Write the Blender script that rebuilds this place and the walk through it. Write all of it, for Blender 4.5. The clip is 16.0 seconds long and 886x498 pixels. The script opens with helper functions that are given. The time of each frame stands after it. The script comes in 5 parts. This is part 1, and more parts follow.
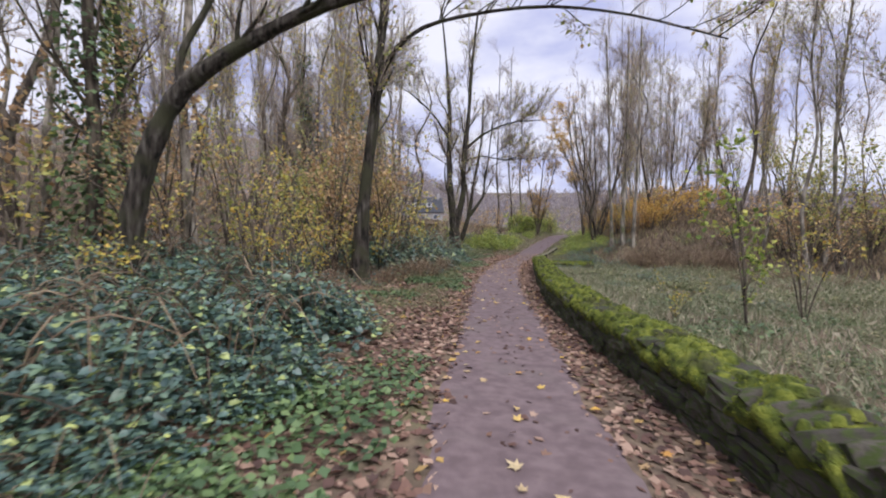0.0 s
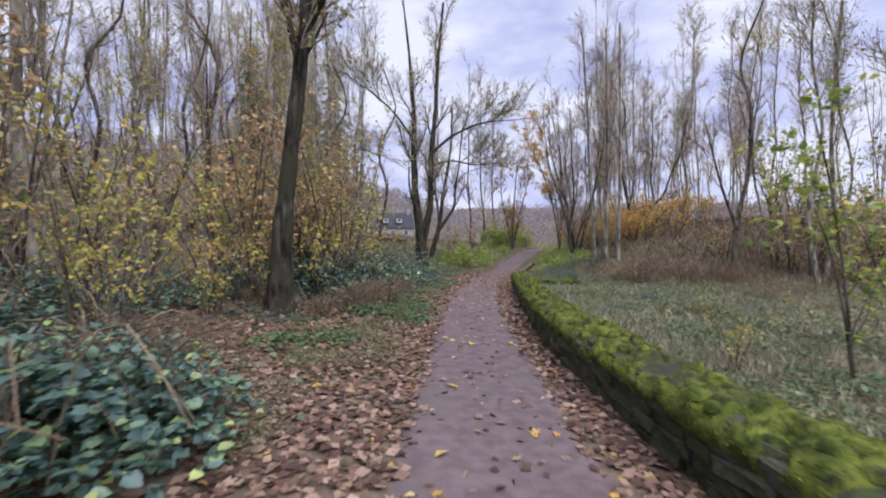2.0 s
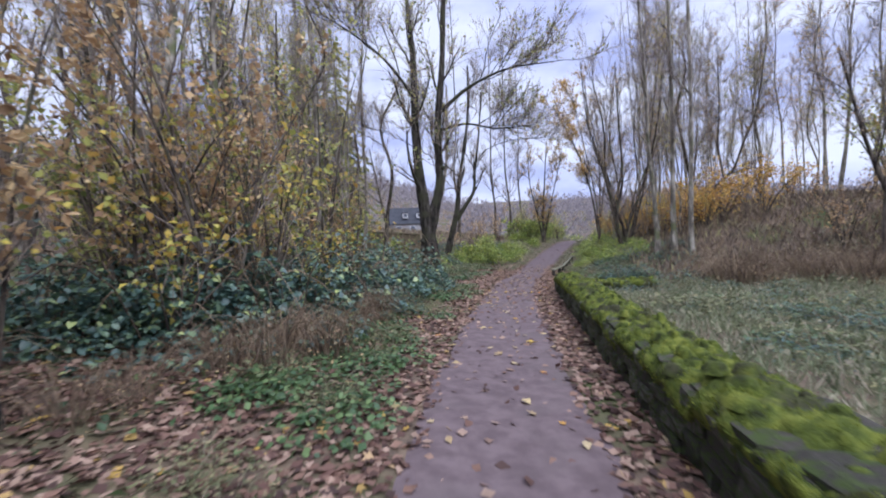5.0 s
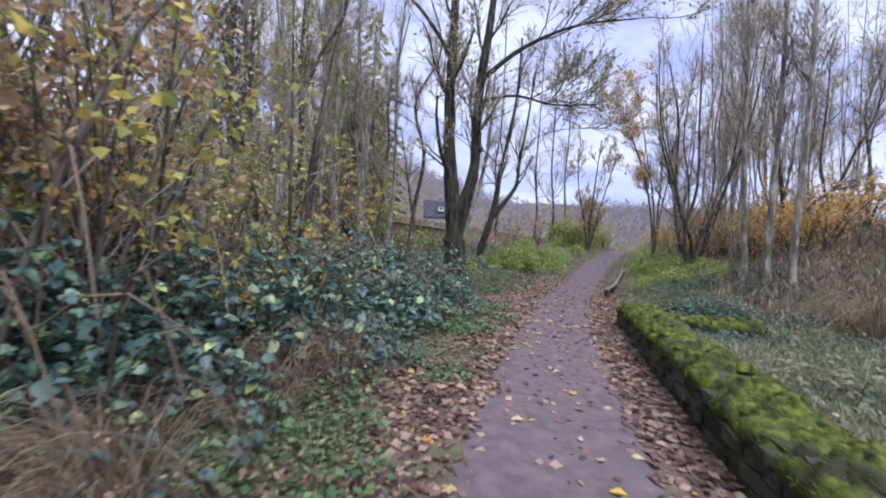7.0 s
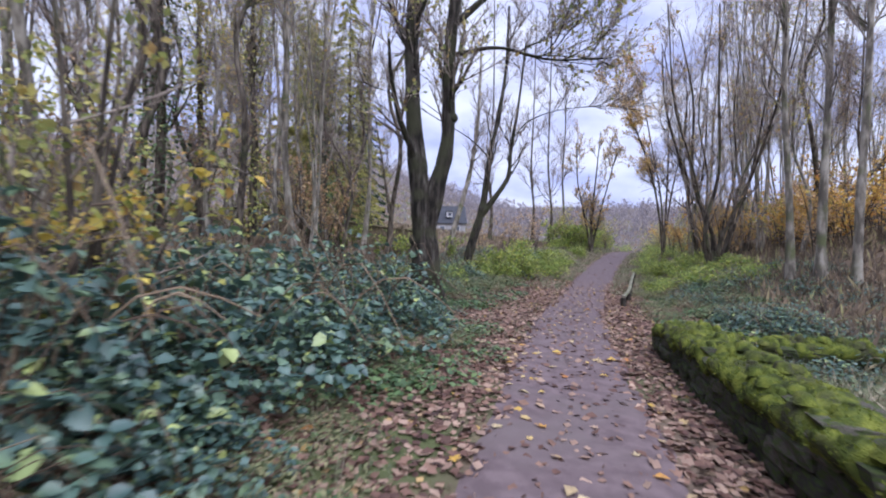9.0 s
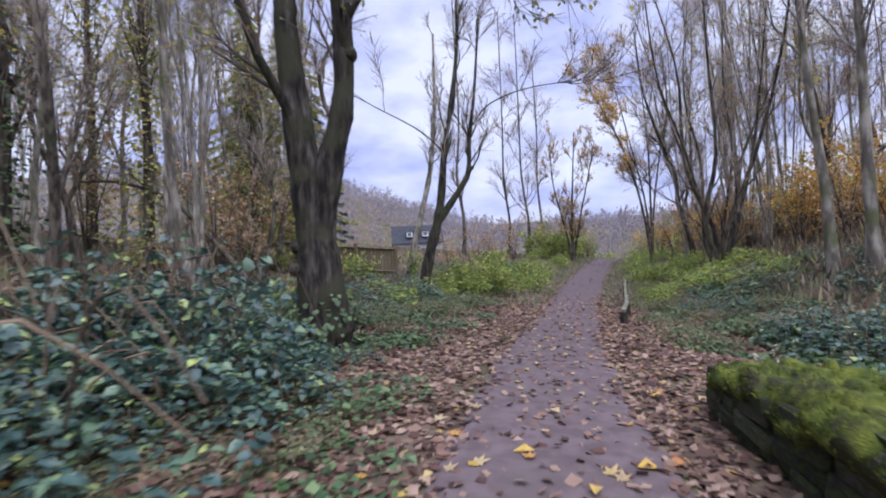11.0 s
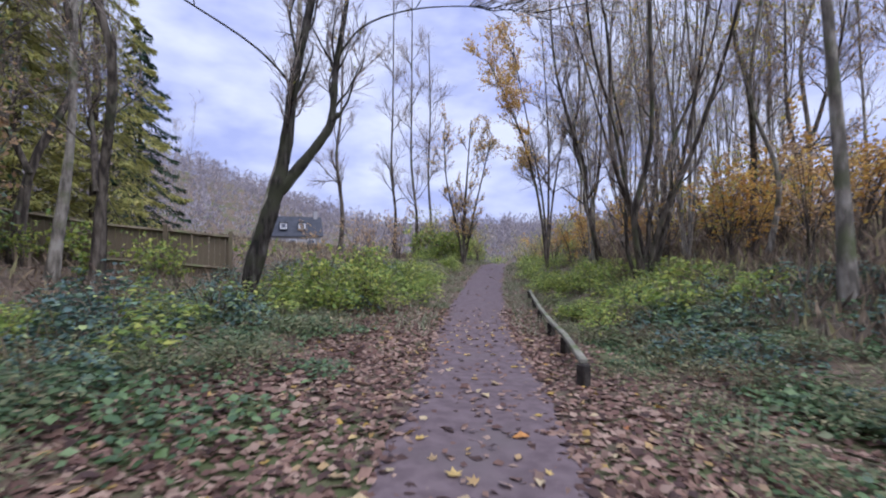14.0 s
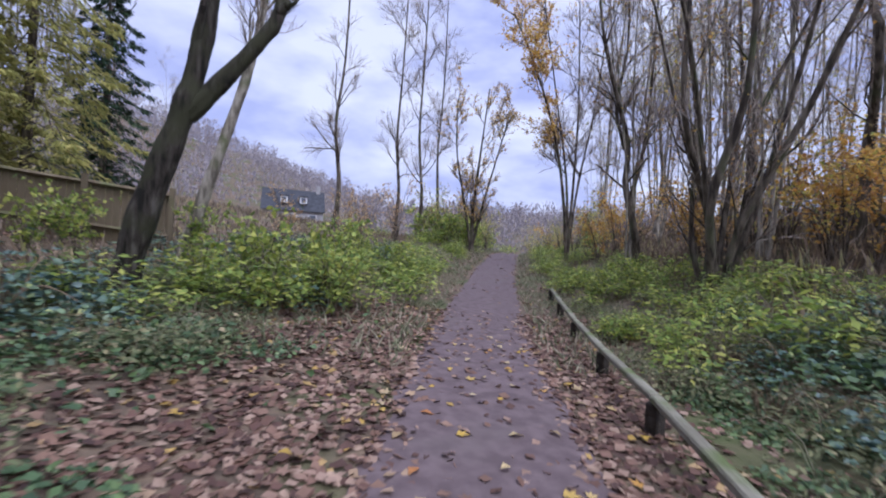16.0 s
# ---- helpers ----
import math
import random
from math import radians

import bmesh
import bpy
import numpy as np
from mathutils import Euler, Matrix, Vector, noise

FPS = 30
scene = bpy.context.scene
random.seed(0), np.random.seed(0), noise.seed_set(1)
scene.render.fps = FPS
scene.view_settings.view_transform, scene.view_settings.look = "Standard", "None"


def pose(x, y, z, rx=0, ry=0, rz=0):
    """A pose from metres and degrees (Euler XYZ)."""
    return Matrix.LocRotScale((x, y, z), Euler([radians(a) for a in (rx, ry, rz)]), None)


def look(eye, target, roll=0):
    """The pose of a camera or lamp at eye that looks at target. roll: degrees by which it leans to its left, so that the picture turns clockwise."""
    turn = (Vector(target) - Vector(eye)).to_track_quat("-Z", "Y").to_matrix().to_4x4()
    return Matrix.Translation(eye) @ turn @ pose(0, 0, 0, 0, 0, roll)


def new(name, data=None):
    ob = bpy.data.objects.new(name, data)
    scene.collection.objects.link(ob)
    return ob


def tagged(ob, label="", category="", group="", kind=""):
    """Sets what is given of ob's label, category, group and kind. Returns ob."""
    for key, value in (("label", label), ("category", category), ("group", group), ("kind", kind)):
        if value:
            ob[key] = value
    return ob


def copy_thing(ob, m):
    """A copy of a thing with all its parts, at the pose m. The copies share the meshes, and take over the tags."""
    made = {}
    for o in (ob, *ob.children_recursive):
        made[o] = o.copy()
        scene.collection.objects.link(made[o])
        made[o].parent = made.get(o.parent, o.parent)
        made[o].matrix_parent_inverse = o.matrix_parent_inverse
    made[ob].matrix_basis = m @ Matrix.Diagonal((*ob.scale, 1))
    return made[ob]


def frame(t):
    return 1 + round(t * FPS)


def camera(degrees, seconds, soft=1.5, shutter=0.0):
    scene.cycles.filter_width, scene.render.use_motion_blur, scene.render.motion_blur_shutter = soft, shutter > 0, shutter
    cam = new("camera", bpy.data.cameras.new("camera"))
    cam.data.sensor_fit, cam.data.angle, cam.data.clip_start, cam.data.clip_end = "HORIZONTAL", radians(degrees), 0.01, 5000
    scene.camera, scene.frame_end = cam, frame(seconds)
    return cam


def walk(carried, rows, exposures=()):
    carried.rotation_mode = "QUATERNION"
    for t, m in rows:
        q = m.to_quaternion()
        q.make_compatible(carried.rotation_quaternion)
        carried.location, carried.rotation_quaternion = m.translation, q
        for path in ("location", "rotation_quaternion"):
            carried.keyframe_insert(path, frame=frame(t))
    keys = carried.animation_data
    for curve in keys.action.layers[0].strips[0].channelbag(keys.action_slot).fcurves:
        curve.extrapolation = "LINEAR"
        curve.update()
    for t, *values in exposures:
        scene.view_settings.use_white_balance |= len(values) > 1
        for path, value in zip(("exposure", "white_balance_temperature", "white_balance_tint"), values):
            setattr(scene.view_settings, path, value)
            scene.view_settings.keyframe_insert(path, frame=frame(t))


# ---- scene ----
cam = camera(90.5, 16.0, soft=2.0, shutter=0.5)
PATH = [
    (0, (-0.11, 0.387, 1.573), (-0.104, 2.384, 1.479), 0.2),
    (0.5, (-0.038, 1.095, 1.508), (-0.019, 3.093, 1.43), -0.5),
    (1, (0.074, 1.81, 1.47), (0.101, 3.81, 1.43), -0.5),
    (1.5, (0.166, 2.522, 1.463), (0.259, 4.518, 1.385), 1.3),
    (2, (0.23, 3.257, 1.467), (0.36, 5.253, 1.447), -0.7),
    (2.5, (0.252, 4.026, 1.465), (0.39, 6.021, 1.413), 1.6),
    (3, (0.419, 4.832, 1.408), (0.553, 6.827, 1.364), -0.6),
    (3.5, (0.518, 5.645, 1.351), (0.623, 7.642, 1.332), 0.9),
    (4, (0.672, 6.566, 1.289), (0.771, 8.564, 1.27), -1.8),
    (6.5, (1.065, 10.855, 1.466), (0.932, 12.849, 1.396), 0.7),
    (7, (1.112, 11.576, 1.476), (0.967, 13.57, 1.418), 2.6),
    (7.5, (1.2, 12.283, 1.452), (1.049, 14.278, 1.466), 0.8),
    (8, (1.268, 12.966, 1.408), (1.102, 14.959, 1.377), 1.9),
    (10.5, (2.159, 17.005, 1.104), (2.085, 19.004, 1.145), -2.5),
    (11, (2.34, 17.759, 1.044), (2.278, 19.757, 1.116), -3.1),
    (11.5, (2.482, 18.54, 1.155), (2.53, 20.54, 1.185), -2.0),
    (12, (2.397, 19.38, 1.154), (2.599, 21.365, 1.295), -2.6),
    (12.5, (2.32, 20.108, 1.143), (2.618, 22.084, 1.212), 1.6),
    (13, (2.58, 20.844, 1.079), (2.962, 22.805, 1.16), 0.2),
    (13.5, (2.825, 21.601, 1.075), (3.258, 23.553, 1.13), 0.9),
    (14, (3.066, 22.396, 1.043), (3.513, 24.345, 1.096), -0.6),
    (14.5, (3.302, 23.167, 1.06), (3.695, 25.128, 1.028), 0.4),
    (15, (3.509, 23.978, 1.038), (3.915, 25.936, 1.008), 1.4),
    (15.5, (3.735, 24.762, 1.004), (4.141, 26.721, 0.989), 1.1),
    (16, (3.947, 25.511, 0.984), (4.363, 27.467, 0.973), 3.2),
]
walk(cam, [(t, look(eye, target, roll)) for t, eye, target, roll in PATH], [(0, 0.94, 6450, 12), (2, 0.92, 6150, 12), (4, 0.94, 5800, 12), (6.5, 1.06, 5600, 12), (8, 1.1, 5650, 13), (10.5, 0.98, 5750, 15), (12, 0.86, 5600, 14), (16, 0.85, 5600, 15)])

# ---- sky and light: an even overcast ----
SUN_UP, SUN_ROUND = radians(60), radians(150)
sky_world = bpy.data.worlds.new("overcast_sky")
scene.world = sky_world
sky_world.use_nodes = True
wn, wl = sky_world.node_tree.nodes, sky_world.node_tree.links
sky = wn.new("ShaderNodeTexSky")
sky.sky_type, sky.sun_disc = "NISHITA", False
sky.sun_elevation, sky.sun_rotation = SUN_UP, SUN_ROUND
dim = wn.new("ShaderNodeMixRGB")
dim.blend_type, dim.inputs[0].default_value, dim.inputs[2].default_value = "MULTIPLY", 1.0, (0.10, 0.10, 0.10, 1)
wl.new(sky.outputs[0], dim.inputs[1])
coord = wn.new("ShaderNodeTexCoord")
squash = wn.new("ShaderNodeMapping")
squash.inputs["Scale"].default_value = (1.0, 1.0, 2.2)
wl.new(coord.outputs["Generated"], squash.inputs[0])
cloud = wn.new("ShaderNodeTexNoise")
cloud.inputs["Scale"].default_value, cloud.inputs["Detail"].default_value = 5.0, 4.0
wl.new(squash.outputs[0], cloud.inputs["Vector"])
tone = wn.new("ShaderNodeValToRGB")
tone.color_ramp.elements[0].position, tone.color_ramp.elements[0].color = 0.36, (0.61, 0.65, 0.99, 1)
tone.color_ramp.elements[1].position, tone.color_ramp.elements[1].color = 0.64, (1.06, 1.07, 1.22, 1)
wl.new(cloud.outputs[0], tone.inputs[0])
veil = wn.new("ShaderNodeMixRGB")
veil.inputs[0].default_value = 0.9
wl.new(dim.outputs[0], veil.inputs[1])
wl.new(tone.outputs[0], veil.inputs[2])
wl.new(veil.outputs[0], wn["Background"].inputs[0])
wn["Background"].inputs[1].default_value = 0.485
sun = new("sun", bpy.data.lights.new("sun", "SUN"))
sun.data.energy, sun.data.angle, sun.data.color = 2.1, radians(70), (1.0, 0.97, 0.93)
sun.rotation_euler = (radians(90) - SUN_UP, 0, radians(180) - SUN_ROUND)


# ---- materials ----
def surface(name, colours, rough=0.85, by="noise", scale=6.0, bump=0.3, fine=60.0, stretch=(1, 1, 1), thin=0.0, spot=None, gloss=0.3):
    """colours: (position, rgb) of a ramp read by noise, by the island or by the object. spot: a second colour laid on in patches (rgb, scale, from, to)."""
    m = bpy.data.materials.new(name)
    m.use_nodes = True
    n, l = m.node_tree.nodes, m.node_tree.links
    b = n["Principled BSDF"]
    b.inputs["Roughness"].default_value = rough
    b.inputs["Specular IOR Level"].default_value = gloss
    co = n.new("ShaderNodeTexCoord")
    mp = n.new("ShaderNodeMapping")
    mp.inputs["Scale"].default_value = stretch
    l.new(co.outputs["Object"], mp.inputs[0])
    nz = n.new("ShaderNodeTexNoise")
    nz.inputs["Scale"].default_value, nz.inputs["Detail"].default_value = scale, 8.0
    l.new(mp.outputs[0], nz.inputs["Vector"])
    ramp = n.new("ShaderNodeValToRGB")
    while len(ramp.color_ramp.elements) < len(colours):
        ramp.color_ramp.elements.new(0.5)
    for e, (p, c) in zip(ramp.color_ramp.elements, colours):
        e.position, e.color = p, (*c, 1)
    if by == "island":
        l.new(n.new("ShaderNodeNewGeometry").outputs["Random Per Island"], ramp.inputs[0])
    elif by == "object":
        l.new(n.new("ShaderNodeObjectInfo").outputs["Random"], ramp.inputs[0])
    else:
        l.new(nz.outputs[0], ramp.inputs[0])
    out = ramp.outputs[0]
    if by != "noise":
        grain = n.new("ShaderNodeMixRGB")
        grain.blend_type, grain.inputs[0].default_value = "OVERLAY", 0.6
        l.new(out, grain.inputs[1])
        l.new(nz.outputs[0], grain.inputs[2])
        out = grain.outputs[0]
    if spot:
        s = n.new("ShaderNodeTexNoise")
        s.inputs["Scale"].default_value, s.inputs["Detail"].default_value = spot[1], 5.0
        l.new(co.outputs["Object"], s.inputs["Vector"])
        k = n.new("ShaderNodeMapRange")
        k.inputs[1].default_value, k.inputs[2].default_value = spot[2], spot[3]
        l.new(s.outputs[0], k.inputs[0])
        x = n.new("ShaderNodeMixRGB")
        l.new(k.outputs[0], x.inputs[0])
        l.new(out, x.inputs[1])
        x.inputs[2].default_value = (*spot[0], 1)
        out = x.outputs[0]
    l.new(out, b.inputs["Base Color"])
    if bump:
        f = n.new("ShaderNodeTexNoise")
        f.inputs["Scale"].default_value, f.inputs["Detail"].default_value = fine, 6.0
        l.new(mp.outputs[0], f.inputs["Vector"])
        bp = n.new("ShaderNodeBump")
        bp.inputs["Strength"].default_value, bp.inputs["Distance"].default_value = bump, 0.02
        l.new(f.outputs[0], bp.inputs["Height"])
        l.new(bp.outputs[0], b.inputs["Normal"])
    if thin:
        tr = n.new("ShaderNodeBsdfTranslucent")
        l.new(out, tr.inputs[0])
        mx = n.new("ShaderNodeMixShader")
        mx.inputs[0].default_value = thin
        l.new(b.outputs[0], mx.inputs[1])
        l.new(tr.outputs[0], mx.inputs[2])
        l.new(mx.outputs[0], n["Material Output"].inputs[0])
    return m


M_SOIL = surface("woodland_soil", [(0.3, (0.069, 0.050, 0.039)), (0.5, (0.138, 0.102, 0.074)), (0.7, (0.221, 0.161, 0.110))], 0.95, scale=5, bump=0.9, fine=28,
                 spot=((0.085, 0.10, 0.04), 0.45, 0.5, 0.62))
M_PATH = surface("trodden_earth", [(0.36, (0.113, 0.083, 0.088)), (0.5, (0.139, 0.103, 0.109)), (0.64, (0.166, 0.125, 0.131))], 0.9, scale=7, bump=0.3, fine=90,
                 spot=((0.14, 0.112, 0.112), 1.1, 0.52, 0.72))
M_BARK = surface("damp_bark", [(0.4, (0.040, 0.032, 0.027)), (0.5, (0.098, 0.080, 0.063)), (0.62, (0.170, 0.143, 0.115))], 0.95, scale=9, bump=1.0, fine=22, stretch=(1, 1, 0.22),
                 spot=((0.085, 0.10, 0.05), 1.3, 0.54, 0.72))
M_TRUNK = surface("lichened_trunk_bark", [(0.38, (0.010, 0.009, 0.007)), (0.47, (0.031, 0.025, 0.021)), (0.56, (0.056, 0.048, 0.040)), (0.68, (0.102, 0.092, 0.080))], 0.95, scale=14, bump=1.0, fine=30, stretch=(1, 1, 0.18),
                  spot=((0.042, 0.042, 0.024), 2.3, 0.46, 0.60))
M_GREYBARK = surface("grey_bark", [(0.4, (0.128, 0.113, 0.093)), (0.5, (0.254, 0.224, 0.187)), (0.62, (0.404, 0.367, 0.314))], 0.95, scale=7, bump=0.8, fine=25, stretch=(1, 1, 0.3),
                   spot=((0.13, 0.14, 0.07), 1.6, 0.53, 0.7))
M_TWIG = surface("twig_bark", [(0.2, (0.15, 0.12, 0.105)), (0.6, (0.29, 0.235, 0.20)), (1.0, (0.42, 0.36, 0.31))], 0.9, by="island", bump=0)
M_DRYCANE = surface("dead_cane", [(0.0, (0.082, 0.060, 0.046)), (0.5, (0.184, 0.129, 0.087)), (1.0, (0.331, 0.258, 0.174))], 0.9, by="island", bump=0)
M_YELLOW = surface("yellow_autumn_leaf", [(0.0, (0.230, 0.276, 0.069)), (0.35, (0.506, 0.483, 0.127)), (0.7, (0.713, 0.540, 0.115)), (1.0, (0.529, 0.299, 0.092))], 0.6, by="island", bump=0, thin=0.4)
M_OLIVE = surface("fading_olive_leaf", [(0.0, (0.186, 0.233, 0.078)), (0.4, (0.389, 0.420, 0.139)), (0.75, (0.652, 0.590, 0.202)), (1.0, (0.528, 0.342, 0.139))], 0.65, by="island", bump=0, thin=0.4)
M_ORANGE = surface("orange_autumn_leaf", [(0.0, (0.411, 0.217, 0.061)), (0.4, (0.665, 0.379, 0.097)), (0.75, (0.726, 0.542, 0.133)), (1.0, (0.363, 0.149, 0.073))], 0.65, by="island", bump=0, thin=0.4)
M_GOLD = surface("golden_ochre_leaf", [(0.0, (0.50, 0.27, 0.07)), (0.5, (0.74, 0.47, 0.12)), (1.0, (0.78, 0.60, 0.20))], 0.65, by="island", bump=0, thin=0.5)
M_RUSSET = surface("russet_dry_leaf", [(0.0, (0.276, 0.172, 0.103)), (0.5, (0.517, 0.345, 0.190)), (1.0, (0.742, 0.552, 0.293))], 0.75, by="island", bump=0, thin=0.35)
M_BRAMBLE = surface("bramble_leaf", [(0.0, (0.042, 0.087, 0.081)), (0.5, (0.092, 0.161, 0.137)), (0.90, (0.161, 0.245, 0.137)), (1.0, (0.464, 0.520, 0.161))], 0.45, by="island", bump=0, thin=0.2, gloss=0.85)
M_IVY = surface("ivy_leaf", [(0.0, (0.042, 0.079, 0.037)), (0.5, (0.089, 0.153, 0.061)), (1.0, (0.167, 0.242, 0.093))], 0.45, by="island", bump=0, thin=0.2, gloss=0.5)
M_LIME = surface("lime_weed_leaf", [(0.0, (0.140, 0.216, 0.056)), (0.5, (0.301, 0.389, 0.090)), (1.0, (0.560, 0.553, 0.135))], 0.6, by="island", bump=0, thin=0.4)
M_WEED = surface("dull_weed_leaf", [(0.0, (0.09, 0.105, 0.055)), (0.45, (0.18, 0.20, 0.10)), (0.8, (0.30, 0.29, 0.15)), (1.0, (0.40, 0.32, 0.20))], 0.7, by="island", bump=0, thin=0.3)
M_LITTER = surface("fallen_leaf", [(0.0, (0.061, 0.037, 0.033)), (0.3, (0.137, 0.075, 0.060)), (0.6, (0.245, 0.148, 0.109)), (0.85, (0.361, 0.251, 0.193)), (0.96, (0.396, 0.279, 0.209)), (1.0, (0.461, 0.304, 0.063))], 0.7, by="island", bump=0, thin=0.15)
M_PALELEAF = surface("pale_fallen_leaf", [(0.0, (0.357, 0.255, 0.136)), (0.45, (0.493, 0.399, 0.238)), (0.8, (0.561, 0.374, 0.076)), (1.0, (0.442, 0.187, 0.068))], 0.65, by="object", scale=40, bump=0.2, fine=90, thin=0.15)
M_GRASS = surface("rough_grass", [(0.0, (0.110, 0.134, 0.072)), (0.35, (0.200, 0.227, 0.132)), (0.7, (0.330, 0.319, 0.216)), (1.0, (0.460, 0.402, 0.312))], 0.85, by="island", bump=0, thin=0.3)
M_STONE = surface("damp_wall_stone", [(0.0, (0.035, 0.032, 0.027)), (0.5, (0.069, 0.062, 0.052)), (1.0, (0.114, 0.102, 0.084))], 0.92, by="object", scale=14, bump=0.8, fine=40,
                  spot=((0.055, 0.078, 0.02), 5.0, 0.46, 0.60))
M_CORE = surface("wall_core", [(0.3, (0.03, 0.026, 0.02)), (0.7, (0.075, 0.065, 0.05))], 0.97, scale=12, bump=0.9, fine=40)
M_MOSS = surface("cushion_moss", [(0.32, (0.020, 0.026, 0.006)), (0.46, (0.073, 0.096, 0.015)), (0.6, (0.153, 0.174, 0.027)), (0.75, (0.225, 0.244, 0.045))], 0.95, scale=9, bump=1.0, fine=70, spot=((0.05, 0.05, 0.025), 3.2, 0.52, 0.66))
M_MOSSTUFT = surface("moss_shoot", [(0.0, (0.067, 0.092, 0.014)), (0.6, (0.153, 0.190, 0.027)), (1.0, (0.257, 0.276, 0.049))], 0.9, by="island", bump=0, thin=0.3)
M_TIMBER = surface("weathered_timber", [(0.3, (0.13, 0.12, 0.09)), (0.6, (0.25, 0.235, 0.185)), (0.8, (0.34, 0.32, 0.26))], 0.9, scale=8, bump=0.6, fine=50, stretch=(1, 0.1, 1),
                   spot=((0.12, 0.15, 0.06), 2.0, 0.5, 0.65))
M_POSTDARK = surface("wet_post_wood", [(0.3, (0.02, 0.017, 0.014)), (0.7, (0.06, 0.05, 0.042))], 0.8, scale=12, bump=0.5)
M_FENCE = surface("fence_board", [(0.3, (0.104, 0.080, 0.052)), (0.7, (0.208, 0.168, 0.112))], 0.9, scale=5, bump=0.5, fine=30, stretch=(1, 1, 0.2), spot=((0.14, 0.16, 0.07), 1.5, 0.5, 0.7))
M_SLATE = surface("slate_roof", [(0.3, (0.024, 0.027, 0.036)), (0.7, (0.055, 0.058, 0.074))], 0.7, scale=2, bump=0.4, fine=8)
M_RENDERED = surface("pale_house_wall", [(0.3, (0.28, 0.27, 0.28)), (0.7, (0.40, 0.39, 0.39))], 0.9, scale=1.5, bump=0.2)
M_WHITE = surface("white_window_paint", [(0.3, (0.74, 0.74, 0.76)), (0.7, (0.82, 0.82, 0.84))], 0.5, scale=3, bump=0)
M_PANE = surface("window_glass", [(0.3, (0.10, 0.11, 0.14)), (0.7, (0.16, 0.17, 0.2))], 0.08, scale=1, bump=0, gloss=0.8)
# distance haze is put into this colour: bare woods paled to mauve-grey
M_HAZEWOOD = surface("haze_tinted_woodland", [(0.0, (0.27, 0.245, 0.275)), (0.5, (0.32, 0.29, 0.315)), (0.9, (0.36, 0.32, 0.32)), (1.0, (0.40, 0.33, 0.26))], 0.95, by="island", bump=0, thin=0.3)
M_CONIFER = surface("conifer_needles", [(0.0, (0.022, 0.045, 0.030)), (1.0, (0.06, 0.095, 0.05))], 0.95, by="island", bump=0, gloss=0.1)
M_BRACKEN = surface("dead_bracken", [(0.0, (0.12, 0.10, 0.085)), (0.5, (0.25, 0.195, 0.15)), (0.85, (0.37, 0.28, 0.19)), (1.0, (0.42, 0.40, 0.19))], 0.95, by="island", bump=0, thin=0.3)
M_LARCH = surface("larch_needles", [(0.0, (0.25, 0.26, 0.09)), (0.6, (0.42, 0.41, 0.14)), (1.0, (0.55, 0.48, 0.18))], 0.95, by="island", bump=0, gloss=0.1, thin=0.4)


# ---- mesh tools ----
class Geo:
    def __init__(self):
        self.v, self.f, self.n = [], [], 0

    def add(self, v, f):
        v, f = np.asarray(v, float).reshape(-1, 3), np.asarray(f, int)
        self.v.append(v)
        self.f.append(f + self.n)
        self.n += len(v)

    def mesh(self, name, material, smooth=True):
        me = bpy.data.meshes.new(name)
        verts = np.concatenate(self.v)
        faces = [row for block in self.f for row in block.tolist()]
        me.from_pydata(verts.tolist(), [], faces)
        me.materials.append(material)
        if smooth:
            me.shade_smooth()
        me.update()
        return me


def part(name, geo, material, parent, label="", smooth=True):
    ob = new(name, geo.mesh(name, material, smooth))
    ob.parent = parent
    return tagged(ob, label)


def thing(name, m, label, category, group="", kind=""):
    ob = new(name)
    ob.empty_display_size = 0.2
    ob.matrix_basis = m
    return tagged(ob, label, category, group, kind)


def tube(g, pts, rad, n=6):
    pts, rad = np.asarray(pts, float), np.asarray(rad, float)
    k = len(pts)
    tan = np.gradient(pts, axis=0)
    tan /= np.linalg.norm(tan, axis=1)[:, None] + 1e-9
    ref = np.array([1.0, 0.13, 0.07]) if abs(tan[0][0]) < 0.85 else np.array([0.1, 1.0, 0.1])
    a = np.cross(tan, ref)
    a /= np.linalg.norm(a, axis=1)[:, None] + 1e-9
    b = np.cross(tan, a)
    th = np.arange(n) * 2 * np.pi / n
    ring = pts[:, None, :] + rad[:, None, None] * (np.cos(th)[None, :, None] * a[:, None, :] + np.sin(th)[None, :, None] * b[:, None, :])
    i = np.arange(k - 1)[:, None] * n
    j = np.arange(n)[None, :]
    q = np.stack([i + j, i + (j + 1) % n, i + n + (j + 1) % n, i + n + j], -1).reshape(-1, 4)
    g.add(ring.reshape(-1, 3), q)


